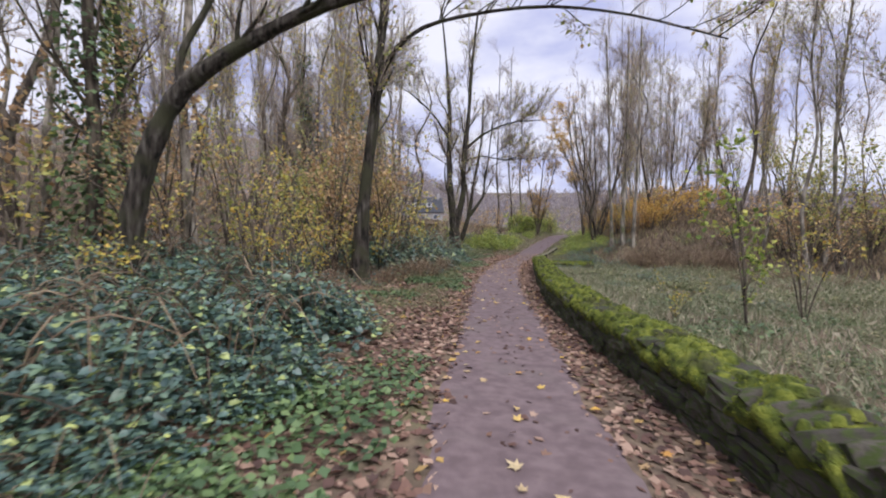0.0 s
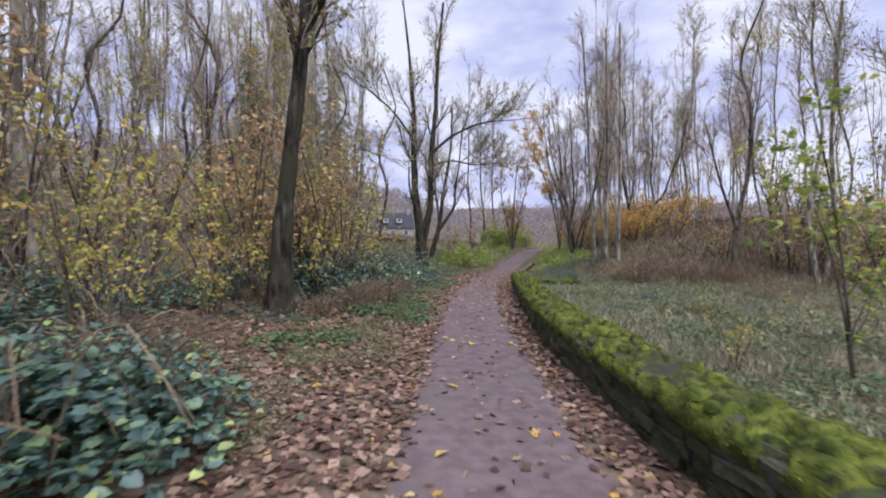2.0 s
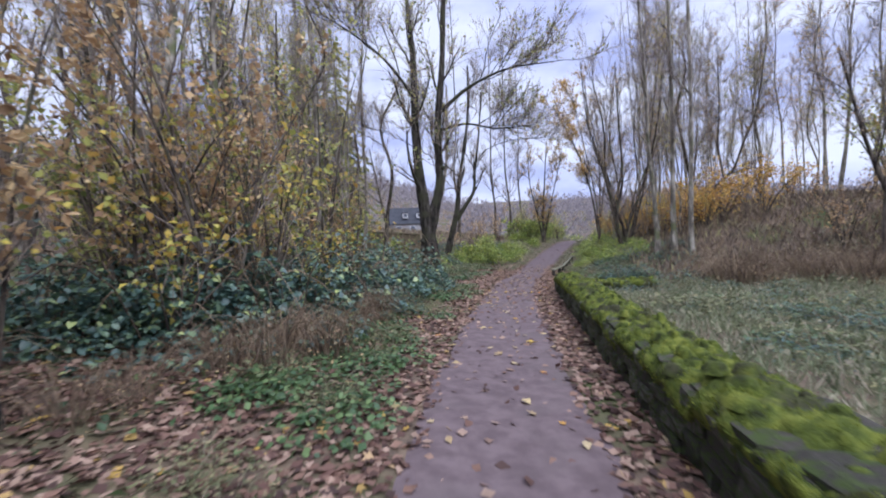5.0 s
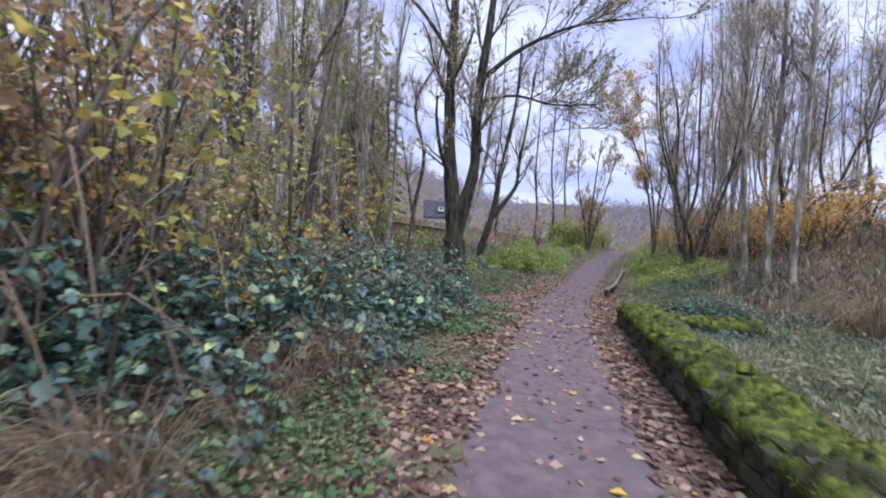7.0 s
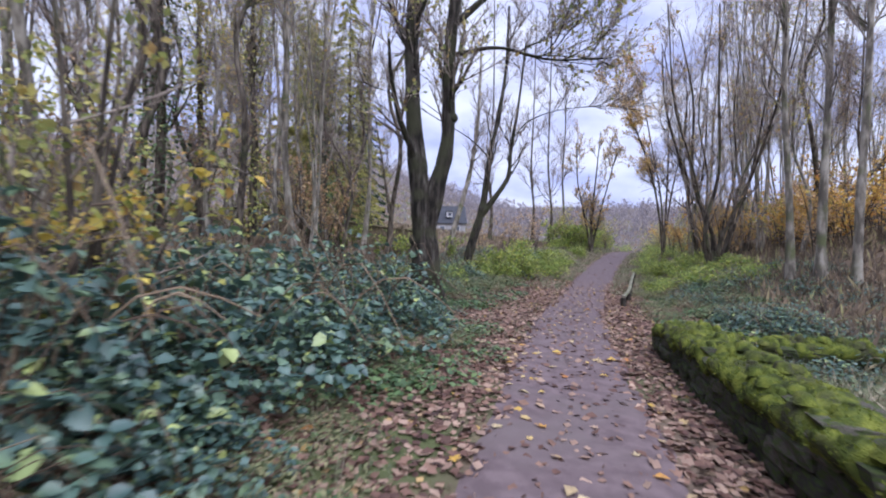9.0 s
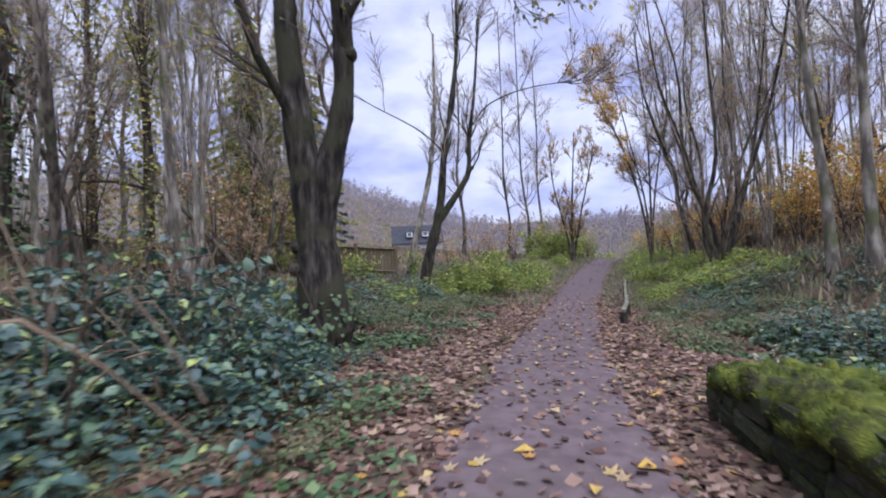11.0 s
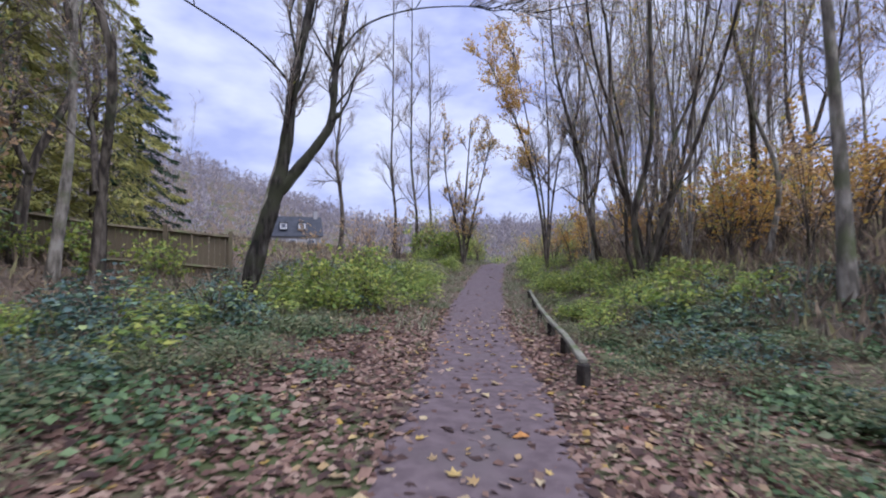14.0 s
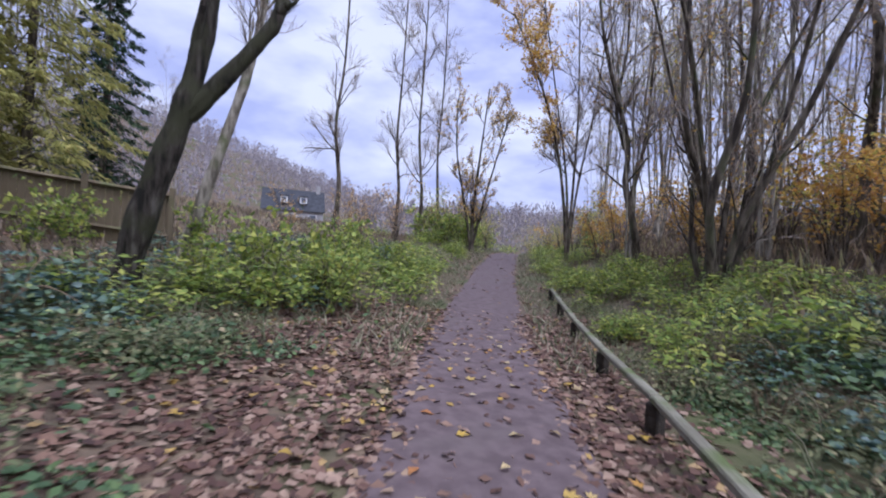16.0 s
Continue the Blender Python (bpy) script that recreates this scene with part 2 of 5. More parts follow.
def bark_tube(g, pts, rad, n, seed, deep=0.06):
    """A stem with flutes, swellings and uneven bark."""
    r = np.random.default_rng(seed)
    pts, rad = np.asarray(pts, float), np.asarray(rad, float)
    k = max(40, int(np.linalg.norm(np.diff(pts, axis=0), axis=1).sum() / 0.09))
    t, q = np.linspace(0, 1, len(pts)), np.linspace(0, 1, k)
    pts = np.stack([np.interp(q, t, pts[:, c]) for c in range(3)], -1)
    pts[1:-1] = (pts[:-2] + 2 * pts[1:-1] + pts[2:]) / 4
    rad = np.interp(q, t, rad)
    before = len(g.v)
    tube(g, pts, rad, n)
    v = g.v[before].reshape(k, n, 3)
    th = np.arange(n)[None, :] * 2 * np.pi / n
    z = pts[:, 2][:, None]
    foot = np.exp(-(z - z.min()) / 0.45)
    ridge = np.sin(5 * th + 0.7 * np.sin(z * 1.3 + seed)) * (0.5 + 2.6 * foot) + 0.8 * np.sin(3 * th - 0.5 * z + 2 + seed) + 0.5 * np.sin(9 * th + 2.2 * np.sin(z * 2.1))
    swell = np.sin(z * 2.9 + seed) + 0.7 * np.sin(z * 7.1 + 1.7 * th[:, :1])
    d = deep * (0.5 * ridge + 0.35 * swell + 0.35 * r.normal(size=(k, n)))
    g.v[before] = (pts[:, None, :] + (v - pts[:, None, :]) * (1 + d)[:, :, None]).reshape(-1, 3)


def box(g, c, s, turn=0.0, tilt=0.0):
    x, y, z = np.array(s) / 2
    v = np.array([[sx * x, sy * y, sz * z] for sx in (-1, 1) for sy in (-1, 1) for sz in (-1, 1)], float)
    v = v @ np.array(Euler((tilt, 0, turn)).to_matrix()).T + np.array(c)
    g.add(v, [[0, 1, 3, 2], [4, 6, 7, 5], [0, 4, 5, 1], [2, 3, 7, 6], [0, 2, 6, 4], [1, 5, 7, 3]])


def unit(a):
    return a / (np.linalg.norm(a, axis=-1, keepdims=True) + 1e-9)


def leaves(g, rng, at, along, up, size, wide=0.6, cup=0.12, simple=False):
    """Leaves at the points at, their tips along 'along', faces towards 'up'."""
    at, along = np.asarray(at, float), unit(np.asarray(along, float))
    side = unit(np.cross(along, up))
    nrm = np.cross(side, along)
    size = np.broadcast_to(np.asarray(size, float), (len(at),))[:, None]
    w = wide * size * 0.5
    tip = at + along * size - nrm * size * 0.10
    mid = at + along * size * 0.45
    lift = nrm * size * cup
    if simple == "round":
        low, far = at + along * size * 0.28, at + along * size * 0.66 - nrm * size * 0.03
        v = np.stack([at, low + side * w + lift, far + side * w * 0.85 + lift * 0.7, tip, far - side * w * 0.85 + lift * 0.7, low - side * w + lift], 1)
        q = (np.arange(len(at))[:, None, None] * 6 + np.array([[[0, 1, 2, 3], [0, 3, 4, 5]]])).reshape(-1, 4)
        g.add(v.reshape(-1, 3), q)
    elif simple:
        v = np.stack([at, mid + side * w, tip, mid - side * w], 1)
        q = np.arange(len(at))[:, None] * 4 + np.array([[0, 1, 2, 3]])
        g.add(v.reshape(-1, 3), q)
    else:
        v = np.stack([at, mid + side * w + lift, tip, mid - side * w + lift, mid], 1)
        q = (np.arange(len(at))[:, None, None] * 5 + np.array([[[0, 1, 4], [1, 2, 4], [2, 3, 4], [3, 0, 4]]])).reshape(-1, 3)
        g.add(v.reshape(-1, 3), q)


def lobed(g, rng, at, along, up, size):
    """Broad maple-like leaves of five lobes."""
    at, along = np.asarray(at, float), unit(np.asarray(along, float))
    side = unit(np.cross(along, up))
    nrm = np.cross(side, along)
    ang = np.array([180, 120, 95, 62, 35, 0, -35, -62, -95, -120]) * np.pi / 180
    rad = np.array([0.30, 0.50, 0.26, 0.62, 0.30, 0.75, 0.30, 0.62, 0.26, 0.50])
    size = np.broadcast_to(np.asarray(size, float), (len(at),))[:, None, None]
    curl = rng.uniform(-0.25, 0.35, (len(at), 1, 1))
    rim = at[:, None, :] + size * (np.cos(ang) * rad)[None, :, None] * along[:, None, :] + size * (np.sin(ang) * rad)[None, :, None] * side[:, None, :] + size * curl * (rad ** 2)[None, :, None] * nrm[:, None, :]
    v = np.concatenate([at[:, None, :], rim], 1)
    tri = np.array([[0, 1 + k, 1 + (k + 1) % 10] for k in range(10)])
    q = (np.arange(len(at))[:, None, None] * 11 + tri[None]).reshape(-1, 3)
    g.add(v.reshape(-1, 3), q)


def smooth(a):
    a = np.clip(a, 0, 1)
    return a * a * (3 - 2 * a)


def wave(x, y, k, s):
    """Uneven ground: a few crossed waves of length about s metres."""
    x, y = np.asarray(x, float) / s, np.asarray(y, float) / s
    return (np.sin(6.1 * x + 2.3 * y + k) + np.sin(-3.7 * x + 5.2 * y + 2.1 * k) + np.sin(4.4 * x - 7.9 * y + 1.3 * k) + np.sin(9.3 * x + 6.7 * y + 0.7 * k)) / 4


# ---- the lie of the land ----
PY = [-8, 0, 3, 4.3, 6.5, 9.3, 12.8, 17.5, 20.5, 24, 27.7, 32.4, 41, 51, 60, 80]
PX = [0.25, 0.35, 0.43, 0.55, 0.82, 1.1, 1.48, 2.25, 2.85, 3.6, 4.75, 6.1, 9.2, 13.2, 17.5, 30]


def centre(y):
    y = np.asarray(y, float)
    return (np.interp(y - 0.8, PY, PX) + np.interp(y, PY, PX) + np.interp(y + 0.8, PY, PX)) / 3


def land(x, y):
    x, y = np.asarray(x, float), np.asarray(y, float)
    c = centre(y)
    u = x - c
    z = 0.06 - 0.055 * np.clip(x, c - 2, c + 3) - 0.004 * np.clip(y, -10, 50)
    v = np.maximum(0, -u - 1.1)
    z = z + 0.35 * smooth(v / 3.5) + 0.05 * np.maximum(0, v - 4) + np.minimum(0.24 * np.maximum(0, v - 8.0), 7) * (1 - 0.72 * smooth((y - 31) / 9))
    z = z + np.minimum(0.30 * np.maximum(0, u - 2.4), 3.2) * smooth((y - 22) / 8)
    z = z + np.minimum(0.16 * np.maximum(0, u - 15), 4) * (1 - smooth((y - 22) / 8))
    z = z + smooth((y - 76) / 110) * (9 + 24 * smooth((30 - x) / 110)) + smooth((y - 170) / 250) * 25
    z = z + 1.7 * smooth((y - 29) / 28) * (1 - smooth((y - 64) / 20))
    off = smooth((np.abs(u) - 1.0) / 1.5)
    return z + off * (0.06 * wave(x, y, 1, 4.0) + 0.03 * wave(x, y, 5, 1.1))


def on(x, y, dz=0.0):
    return np.array([x, y, float(land(x, y)) + dz])


def spread(a, fine, b, lo, hi):
    left = lo - np.geomspace(fine, lo - a, 26) if a < lo else np.array([])
    right = hi + np.geomspace(fine, b - hi, 30)
    return np.concatenate([left[::-1], np.arange(lo, hi + fine / 2, fine), right])


gx, gy = spread(-400, 0.25, 500, -12, 18), spread(-120, 0.25, 900, -3, 48)
X, Y = np.meshgrid(gx, gy)
Z = land(X, Y)
ground_geo = Geo()
nx = len(gx)
i, j = np.meshgrid(np.arange(len(gy) - 1), np.arange(nx - 1), indexing="ij")
ground_geo.add(np.stack([X, Y, Z], -1), np.stack([i * nx + j, i * nx + j + 1, (i + 1) * nx + j + 1, (i + 1) * nx + j], -1).reshape(-1, 4))
ground = tagged(new("ground", ground_geo.mesh("ground", M_SOIL)), "dark woodland soil with leaf mould and patches of moss", "ground", kind="structure")

path_geo = Geo()
py = np.arange(-7, 66, 0.12)
cols = []
for k, s in enumerate(np.linspace(-1, 1, 15)):
    half = 0.80 + 0.14 * smooth((py - 24) / 8) + 0.09 * wave(py, py * 0.3, 3 + np.sign(s), 2.3) + 0.05 * wave(py, py, 8 + np.sign(s), 0.6)
    x = centre(py) + s * half
    edge = abs(s)
    z = land(x, py) + 0.02 - 0.05 * smooth((edge - 0.75) / 0.25) + 0.004 * wave(x, py, 2, 0.7) - 0.012 * (1 - smooth(abs(edge - 0.1) / 0.5))
    cols.append(np.stack([x, py, z], -1))
V = np.stack(cols, 1)
m_, n_ = V.shape[:2]
i, j = np.meshgrid(np.arange(m_ - 1), np.arange(n_ - 1), indexing="ij")
path_geo.add(V, np.stack([i * n_ + j, i * n_ + j + 1, (i + 1) * n_ + j + 1, (i + 1) * n_ + j], -1).reshape(-1, 4))
tagged(new("footpath", path_geo.mesh("footpath", M_PATH)), "trodden greyish purple earth footpath through woodland", "path", kind="structure")


# ---- trees ----
def curve(knots, n):
    """A smooth line through the knots."""
    k = np.asarray(knots, float)
    e = np.concatenate([[2 * k[0] - k[1]], k, [2 * k[-1] - k[-2]]])
    out = []
    for s in np.linspace(0, len(k) - 1.0001, n):
        a, f = int(s), s - int(s)
        p0, p1, p2, p3 = e[a:a + 4]
        out.append(0.5 * (2 * p1 + (p2 - p0) * f + (2 * p0 - 5 * p1 + 4 * p2 - p3) * f * f + (3 * p1 - p0 - 3 * p2 + p3) * f ** 3))
    return np.array(out)


def sprout(rng, parents, count, length, start=0.3, angle=0.7, up=0.3, thick=0.5, segs=4, wiggle=0.12, least=0.006, shrink=0.45):
    out = []
    for pts, rad in parents:
        k = len(pts) - 1
        for _ in range(count):
            s = rng.uniform(start, 1) * k
            a = min(int(s), k - 1)
            f = s - a
            p, r0 = pts[a] * (1 - f) + pts[a + 1] * f, max(least, (rad[a] * (1 - f) + rad[a + 1] * f) * thick)
            tan = unit(pts[a + 1] - pts[a])
            side = rng.normal(size=3)
            side = unit(side - tan * side.dot(tan))
            an = angle * rng.uniform(0.7, 1.3)
            d = unit(tan * math.cos(an) + side * math.sin(an) + np.array([0, 0, up]))
            step = length * rng.uniform(0.5, 1.25) * (1 - shrink * s / k) / segs
            line = [p]
            for _ in range(segs):
                d = unit(d + rng.normal(size=3) * wiggle + np.array([0, 0, up * 0.25]))
                line.append(line[-1] + d * step)
            out.append((np.array(line), np.linspace(r0, max(least * 0.6, r0 * 0.3), segs + 1)))
    return out


def tubes(lines, n):
    g = Geo()
    for pts, rad in lines:
        tube(g, pts, rad, n)
    return g


def leaf_points(rng, lines, count, size, g, simple=True, wide=0.65, droop=0.4):
    pick = rng.integers(0, len(lines), count)
    at, al = [], []
    for k in pick:
        pts = lines[k][0]
        a = rng.integers(0, len(pts) - 1)
        f = rng.random()
        at.append(pts[a] * (1 - f) + pts[a + 1] * f)
        al.append(unit(pts[a + 1] - pts[a]) + rng.normal(size=3) * 0.8 - np.array([0, 0, droop]))
    up = rng.normal(size=(count, 3)) * 0.6 + np.array([0, 0, 1.0])
    leaves(g, rng, at, al, up, size * rng.uniform(0.6, 1.3, count), wide, simple=simple)


def tree(name, stems, label, seed, bark=None, boughs=(20, 2.6), branches=(5, 1.4), twigs=(3, 0.7), leaf=None, group="", bough_start=0.3, sides=9, m=None, up=0.45, least=0.007, angle=0.7, flare=True, where=None, crook=0.0):
    """stems: (knots, radius at foot, radius at top), the first the trunk and each further one a limb."""
    rng = np.random.default_rng(seed)
    bark = bark or M_BARK
    root = thing(name, m or Matrix.Identity(4), label, "tree", group)
    lines = []
    for k, (knots, r0, r1) in enumerate(stems):
        if crook:
            knots = [np.asarray(p, float) + (rng.normal(size=3) * crook * (i > 0)) for i, p in enumerate(knots)]
        n = max(8, 3 * len(knots))
        pts = curve(knots, n)
        rad = np.linspace(r0, r1, n)
        if flare and k == 0:
            rad = rad * (1 + 0.55 * np.exp(-np.linspace(0, 1, n) * 14))
        rad = rad * (1 + 0.07 * rng.normal(size=n))
        g = Geo()
        if sides >= 12:
            bark_tube(g, pts, rad, 3 * sides if k < 2 else 12, seed + k)
        else:
            tube(g, pts, rad, sides)
        part("trunk" if k == 0 else "limb", g, bark, root)
        if np.linalg.norm(pts[-1] - pts[0]) > 0.6:
            lines.append((pts, rad))
    b1 = sprout(rng, lines, max(1, boughs[0] // len(lines)), boughs[1], bough_start, angle, up, 0.42, 5, 0.16, least * 1.8)
    b2 = sprout(rng, b1, branches[0], branches[1], 0.2, 0.6, 0.2, 0.55, 2, 0.16, least * 1.2)
    b3 = sprout(rng, b2, 2 * twigs[0], twigs[1] * 1.15, 0.1, 0.6, 0.12, 0.6, 1, 0.2, least)
    g = tubes(b1, 5)
    tagged(part("branchwork", g, bark, root), kind="stuff")
    g = tubes(b2, 3)
    for pts, rad in b3:
        tube(g, pts, rad, 3)
    tagged(part("twig_spray", g, M_TWIG, root), kind="stuff")
    if leaf:
        g = Geo()
        leaf_points(rng, [q for q in b3 + b2 if where is None or where(q[0][-1])], leaf[1], leaf[2], g)
        part("crown", g, leaf[0], root, leaf[3])
    return root


def put_tree(m_tree, x, y, turn, size, tip=(0, 0)):
    z = float(land(x, y)) - 0.08
    return copy_thing(m_tree, Matrix.LocRotScale((x, y, z), Euler((tip[0], tip[1], turn)), (size, size, size)))


def stand(x, y, knots):
    """Knots given as offsets from the foot of a tree."""
    b = on(x, y, -0.15)
    return [b] + [b + np.array(k) + np.array([0, 0, 0.15]) for k in knots]


# the dark leaning tree whose limb reaches over the verge
f = on(-4.7, 6.8)
tree("leaning_tree", [(stand(-4.75, 6.8, [(0.1, 0, 1.0), (0.35, 0, 2.0), (0.75, 0, 2.85), (1.25, -0.05, 3.3), (2.0, -0.1, 3.72), (2.9, -0.2, 4.1), (3.9, -0.3, 4.35), (5.2, -0.2, 4.9), (6.6, 0.1, 6.2)]), 0.17, 0.05),
                      ([f + np.array([0.85, 0, 3.05]), f + np.array([0.8, 0.1, 3.6]), f + np.array([1.2, 0.3, 4.6]), f + np.array([1.5, 0.5, 6.2])], 0.07, 0.025)],
     "dark leaning tree with one long limb bent over the brambles", 11, bark=M_TRUNK, sides=12, boughs=(18, 1.8), branches=(5, 0.9), twigs=(3, 0.45), bough_start=0.45, leaf=(M_OLIVE, 260, 0.09, "sparse olive leaves"))
# the straight dark tree by the path with a long side branch
f = on(-2.05, 11.0)
tree("maple_tree", [(stand(-2.1, 11.0, [(0.05, 0, 1.2), (0.2, 0, 2.6), (0.38, 0, 4.0), (0.5, 0.0, 5.2), (0.68, 0.1, 7.2), (0.75, 0.2, 9.5), (0.9, 0.3, 13)]), 0.175, 0.05),
                    ([f + np.array([0.45, 0, 4.9]), f + np.array([0.95, -0.3, 5.45]), f + np.array([1.8, -0.8, 5.75]), f + np.array([3.7, -1.6, 5.7]), f + np.array([5.3, -2.2, 5.3]), f + np.array([6.8, -3.0, 4.5])], 0.065, 0.012)],
     "straight dark tree with a long side branch over the footpath", 12, bark=M_TRUNK, boughs=(34, 2.6), branches=(6, 1.1), twigs=(4, 0.5), bough_start=0.4, leaf=(M_OLIVE, 1500, 0.10, "thin yellow-green leaves"), sides=12)
# the big forked tree
f = on(0.5, 23.3)
tree("forked_tree", [(stand(0.62, 23.3, [(0.0, 0, 0.5), (-0.06, 0, 1.3), (-0.12, 0, 2.0), (-0.22, 0, 2.8), (-0.34, 0, 4.2), (-0.36, 0, 5.6), (-0.34, 0.1, 7.5), (-0.5, 0.2, 10), (-0.8, 0.3, 13)]), 0.30, 0.03),
                     ([f + np.array([0.08, 0.0, 0.9]), f + np.array([0.12, 0.0, 1.6]), f + np.array([0.30, 0.0, 2.4]), f + np.array([0.50, 0.03, 3.3]), f + np.array([0.52, 0.05, 5.2]), f + np.array([0.75, 0.1, 7.2]), f + np.array([0.9, 0.2, 9.5]), f + np.array([1.2, 0.2, 12.5])], 0.215, 0.05),
                     ([f + np.array([0.6, 0.05, 5.6]), f + np.array([1.6, 0.0, 6.4]), f + np.array([2.9, -0.2, 6.9]), f + np.array([4.4, -0.4, 7.0])], 0.07, 0.015),
                     ([f + np.array([-0.32, 0.0, 6.3]), f + np.array([-1.1, 0.1, 7.4]), f + np.array([-2.0, 0.3, 8.3]), f + np.array([-3.2, 0.4, 9.2])], 0.06, 0.015),
                     ([f + np.array([0.52, 0.05, 5.0]), f + np.array([1.5, 0.4, 5.3]), f + np.array([2.6, 0.8, 5.2]), f + np.array([3.8, 1.0, 5.3])], 0.05, 0.012)],
     "big grey-brown tree that forks into two stems above head height", 13, bark=M_TRUNK, boughs=(60, 2.6), branches=(7, 1.3), twigs=(4, 0.6), bough_start=0.38, leaf=(M_OLIVE, 3400, 0.10, "thin scatter of yellow-green leaves"), sides=14)
fork = bpy.data.objects["forked_tree"]
for k, (dx, dy, dz, q) in enumerate([(-0.15, -0.12, 1.3, 0.10), (-0.14, -0.14, 1.05, 0.12), (0.60, 0.0, 3.75, 0.10)]):
    bm = bmesh.new()
    bmesh.ops.create_icosphere(bm, subdivisions=2, radius=q)
    for v in bm.verts:
        v.co *= 1 + 0.45 * noise.noise(v.co * 9 + Vector((k, 0, 0)))
    bmesh.ops.translate(bm, verts=bm.verts, vec=Vector(f + np.array([dx, dy, dz])))
    me = bpy.data.meshes.new("burr")
    bm.to_mesh(me)
    bm.free()
    me.materials.append(M_TRUNK)
    burr = new("burr", me)
    burr.parent = fork
    tagged(burr, "dark knotted burr")
g = Geo()
r = np.random.default_rng(131)
n = 300
a, z = r.uniform(0, 6.28, n), 0.7 * r.random(n) ** 2.0
q = 0.34 + 0.20 * np.exp(-z / 0.35) + r.uniform(0, 0.06, n)
leaves(g, r, np.stack([f[0] + 0.1 + q * np.cos(a), f[1] + q * np.sin(a), f[2] + z], -1), np.stack([np.cos(a) * 0.5, np.sin(a) * 0.5, r.normal(size=n) * 0.4 - 0.5], -1), np.stack([np.cos(a), np.sin(a), 0.4 * np.ones(n)], -1), r.uniform(0.05, 0.09, n), 0.9, simple="round")
tagged(part("ivy", g, M_IVY, fork, "dark ivy leaves round the foot"), kind="stuff")
# the slanting tree with its elbow
f = on(1.25, 31.6)
tree("slanting_tree", [(stand(1.2, 31.6, [(0.12, 0, 0.6), (0.35, 0, 1.5), (0.62, 0.05, 2.45), (0.78, 0.1, 3.4), (0.92, 0.1, 4.6), (1.2, 0.1, 6.0), (1.5, 0.2, 8.0), (1.6, 0.3, 10.5)]), 0.19, 0.04),
                       ([f + np.array([0.6, 0.04, 2.35]), f + np.array([1.0, 0.1, 2.9]), f + np.array([1.42, 0.15, 3.5]), f + np.array([1.62, 0.2, 3.95]), f + np.array([1.7, 0.2, 5.0]), f + np.array([1.95, 0.2, 6.6]), f + np.array([2.2, 0.2, 9.0])], 0.125, 0.03),
                       ([f + np.array([1.75, 0.2, 5.3]), f + np.array([2.3, 0.1, 5.95]), f + np.array([3.3, -0.1, 6.3]), f + np.array([4.6, -0.3, 6.4]), f + np.array([6.0, -0.5, 6.3])], 0.024, 0.006),
                       ([f + np.array([0.9, 0.1, 4.5]), f + np.array([0.1, 0.1, 5.3]), f + np.array([-1.2, 0.1, 6.1]), f + np.array([-2.6, 0.0, 6.9]), f + np.array([-4.2, -0.2, 7.5])], 0.026, 0.006),
                       ([f + np.array([1.58, 0.2, 3.85]), f + np.array([1.66, 0.16, 3.95]), f + np.array([1.77, 0.14, 4.03])], 0.085, 0.06)],
     "slanting dark tree with a second stem that bends like an elbow", 14, bark=M_TRUNK, boughs=(50, 2.2), branches=(6, 1.1), twigs=(4, 0.5), bough_start=0.45, leaf=(M_YELLOW, 160, 0.08, "last few leaves"), sides=12)
tree("slanting_tree", [(stand(0.1, 37.0, [(0.3, 0, 1.2), (0.8, 0, 3.0), (1.3, 0, 5.0), (1.6, 0.1, 7.5), (1.7, 0.1, 11)]), 0.17, 0.05)],
     "grey slanting tree among yellow-green weeds", 15, bark=M_GREYBARK, boughs=(14, 2.2), branches=(5, 1.1), twigs=(3, 0.5), bough_start=0.5)
tree("arching_tree", [(stand(-3.4, 30.5, [(-0.7, 0, 0.9), (-1.6, 0, 2.0), (-2.7, 0, 3.1), (-4.2, 0, 3.7), (-5.6, 0, 3.8)]), 0.10, 0.03),
                      ([on(-3.4, 30.5), on(-3.2, 30.5, 1.4), on(-3.0, 30.6, 2.8), on(-3.5, 30.8, 4.2), on(-4.2, 30.8, 5.2)], 0.08, 0.03)],
     "low arching tree with two bent stems", 16, boughs=(22, 1.6), branches=(5, 0.9), twigs=(4, 0.5), bough_start=0.35)
# birches on the bank
for k, (x, y, dx, r) in enumerate([(10.35, 27.4, -0.25, 0.10), (10.85, 27.0, 0.1, 0.12), (11.2, 26.3, 0.15, 0.11)]):
    tree("birch_tree", [(stand(x, y, [(dx * 0.2, 0, 2), (dx, 0, 5), (dx * 1.2, 0, 8), (dx * 2, 0.2, 13)]), r, 0.05)],
         "tall pale grey birch standing close to others on the bank", 20 + k, bark=M_GREYBARK, boughs=(14, 2.0), branches=(5, 1.1), twigs=(4, 0.55), bough_start=0.45, group="birches on the bank")
# the many-stemmed tree with orange leaves
rng = np.random.default_rng(5)
b = on(11.4, 33.3, -0.1)
stems = []
for k in range(9):
    a, s = k * 0.72, rng.uniform(0.7, 2.4)
    d = np.array([math.cos(a), math.sin(a), 0])
    o = b + d * 0.18
    stems.append(([o, o + d * 0.25 * s + [0, 0, 1.6], o + d * 0.6 * s + [0, 0, 4.0], o + d * 1.0 * s + [0, 0, 7.0], o + d * 1.5 * s + [0, 0, 10.5]], rng.uniform(0.055, 0.105), 0.018))
tree("coppiced_tree", stems, "many-stemmed tree with scattered orange leaves", 30, boughs=(80, 1.9), branches=(5, 1.0), twigs=(3, 0.5), bough_start=0.2, leaf=(M_ORANGE, 900, 0.085, "scattered orange leaves"), sides=7, flare=False, crook=0.22)
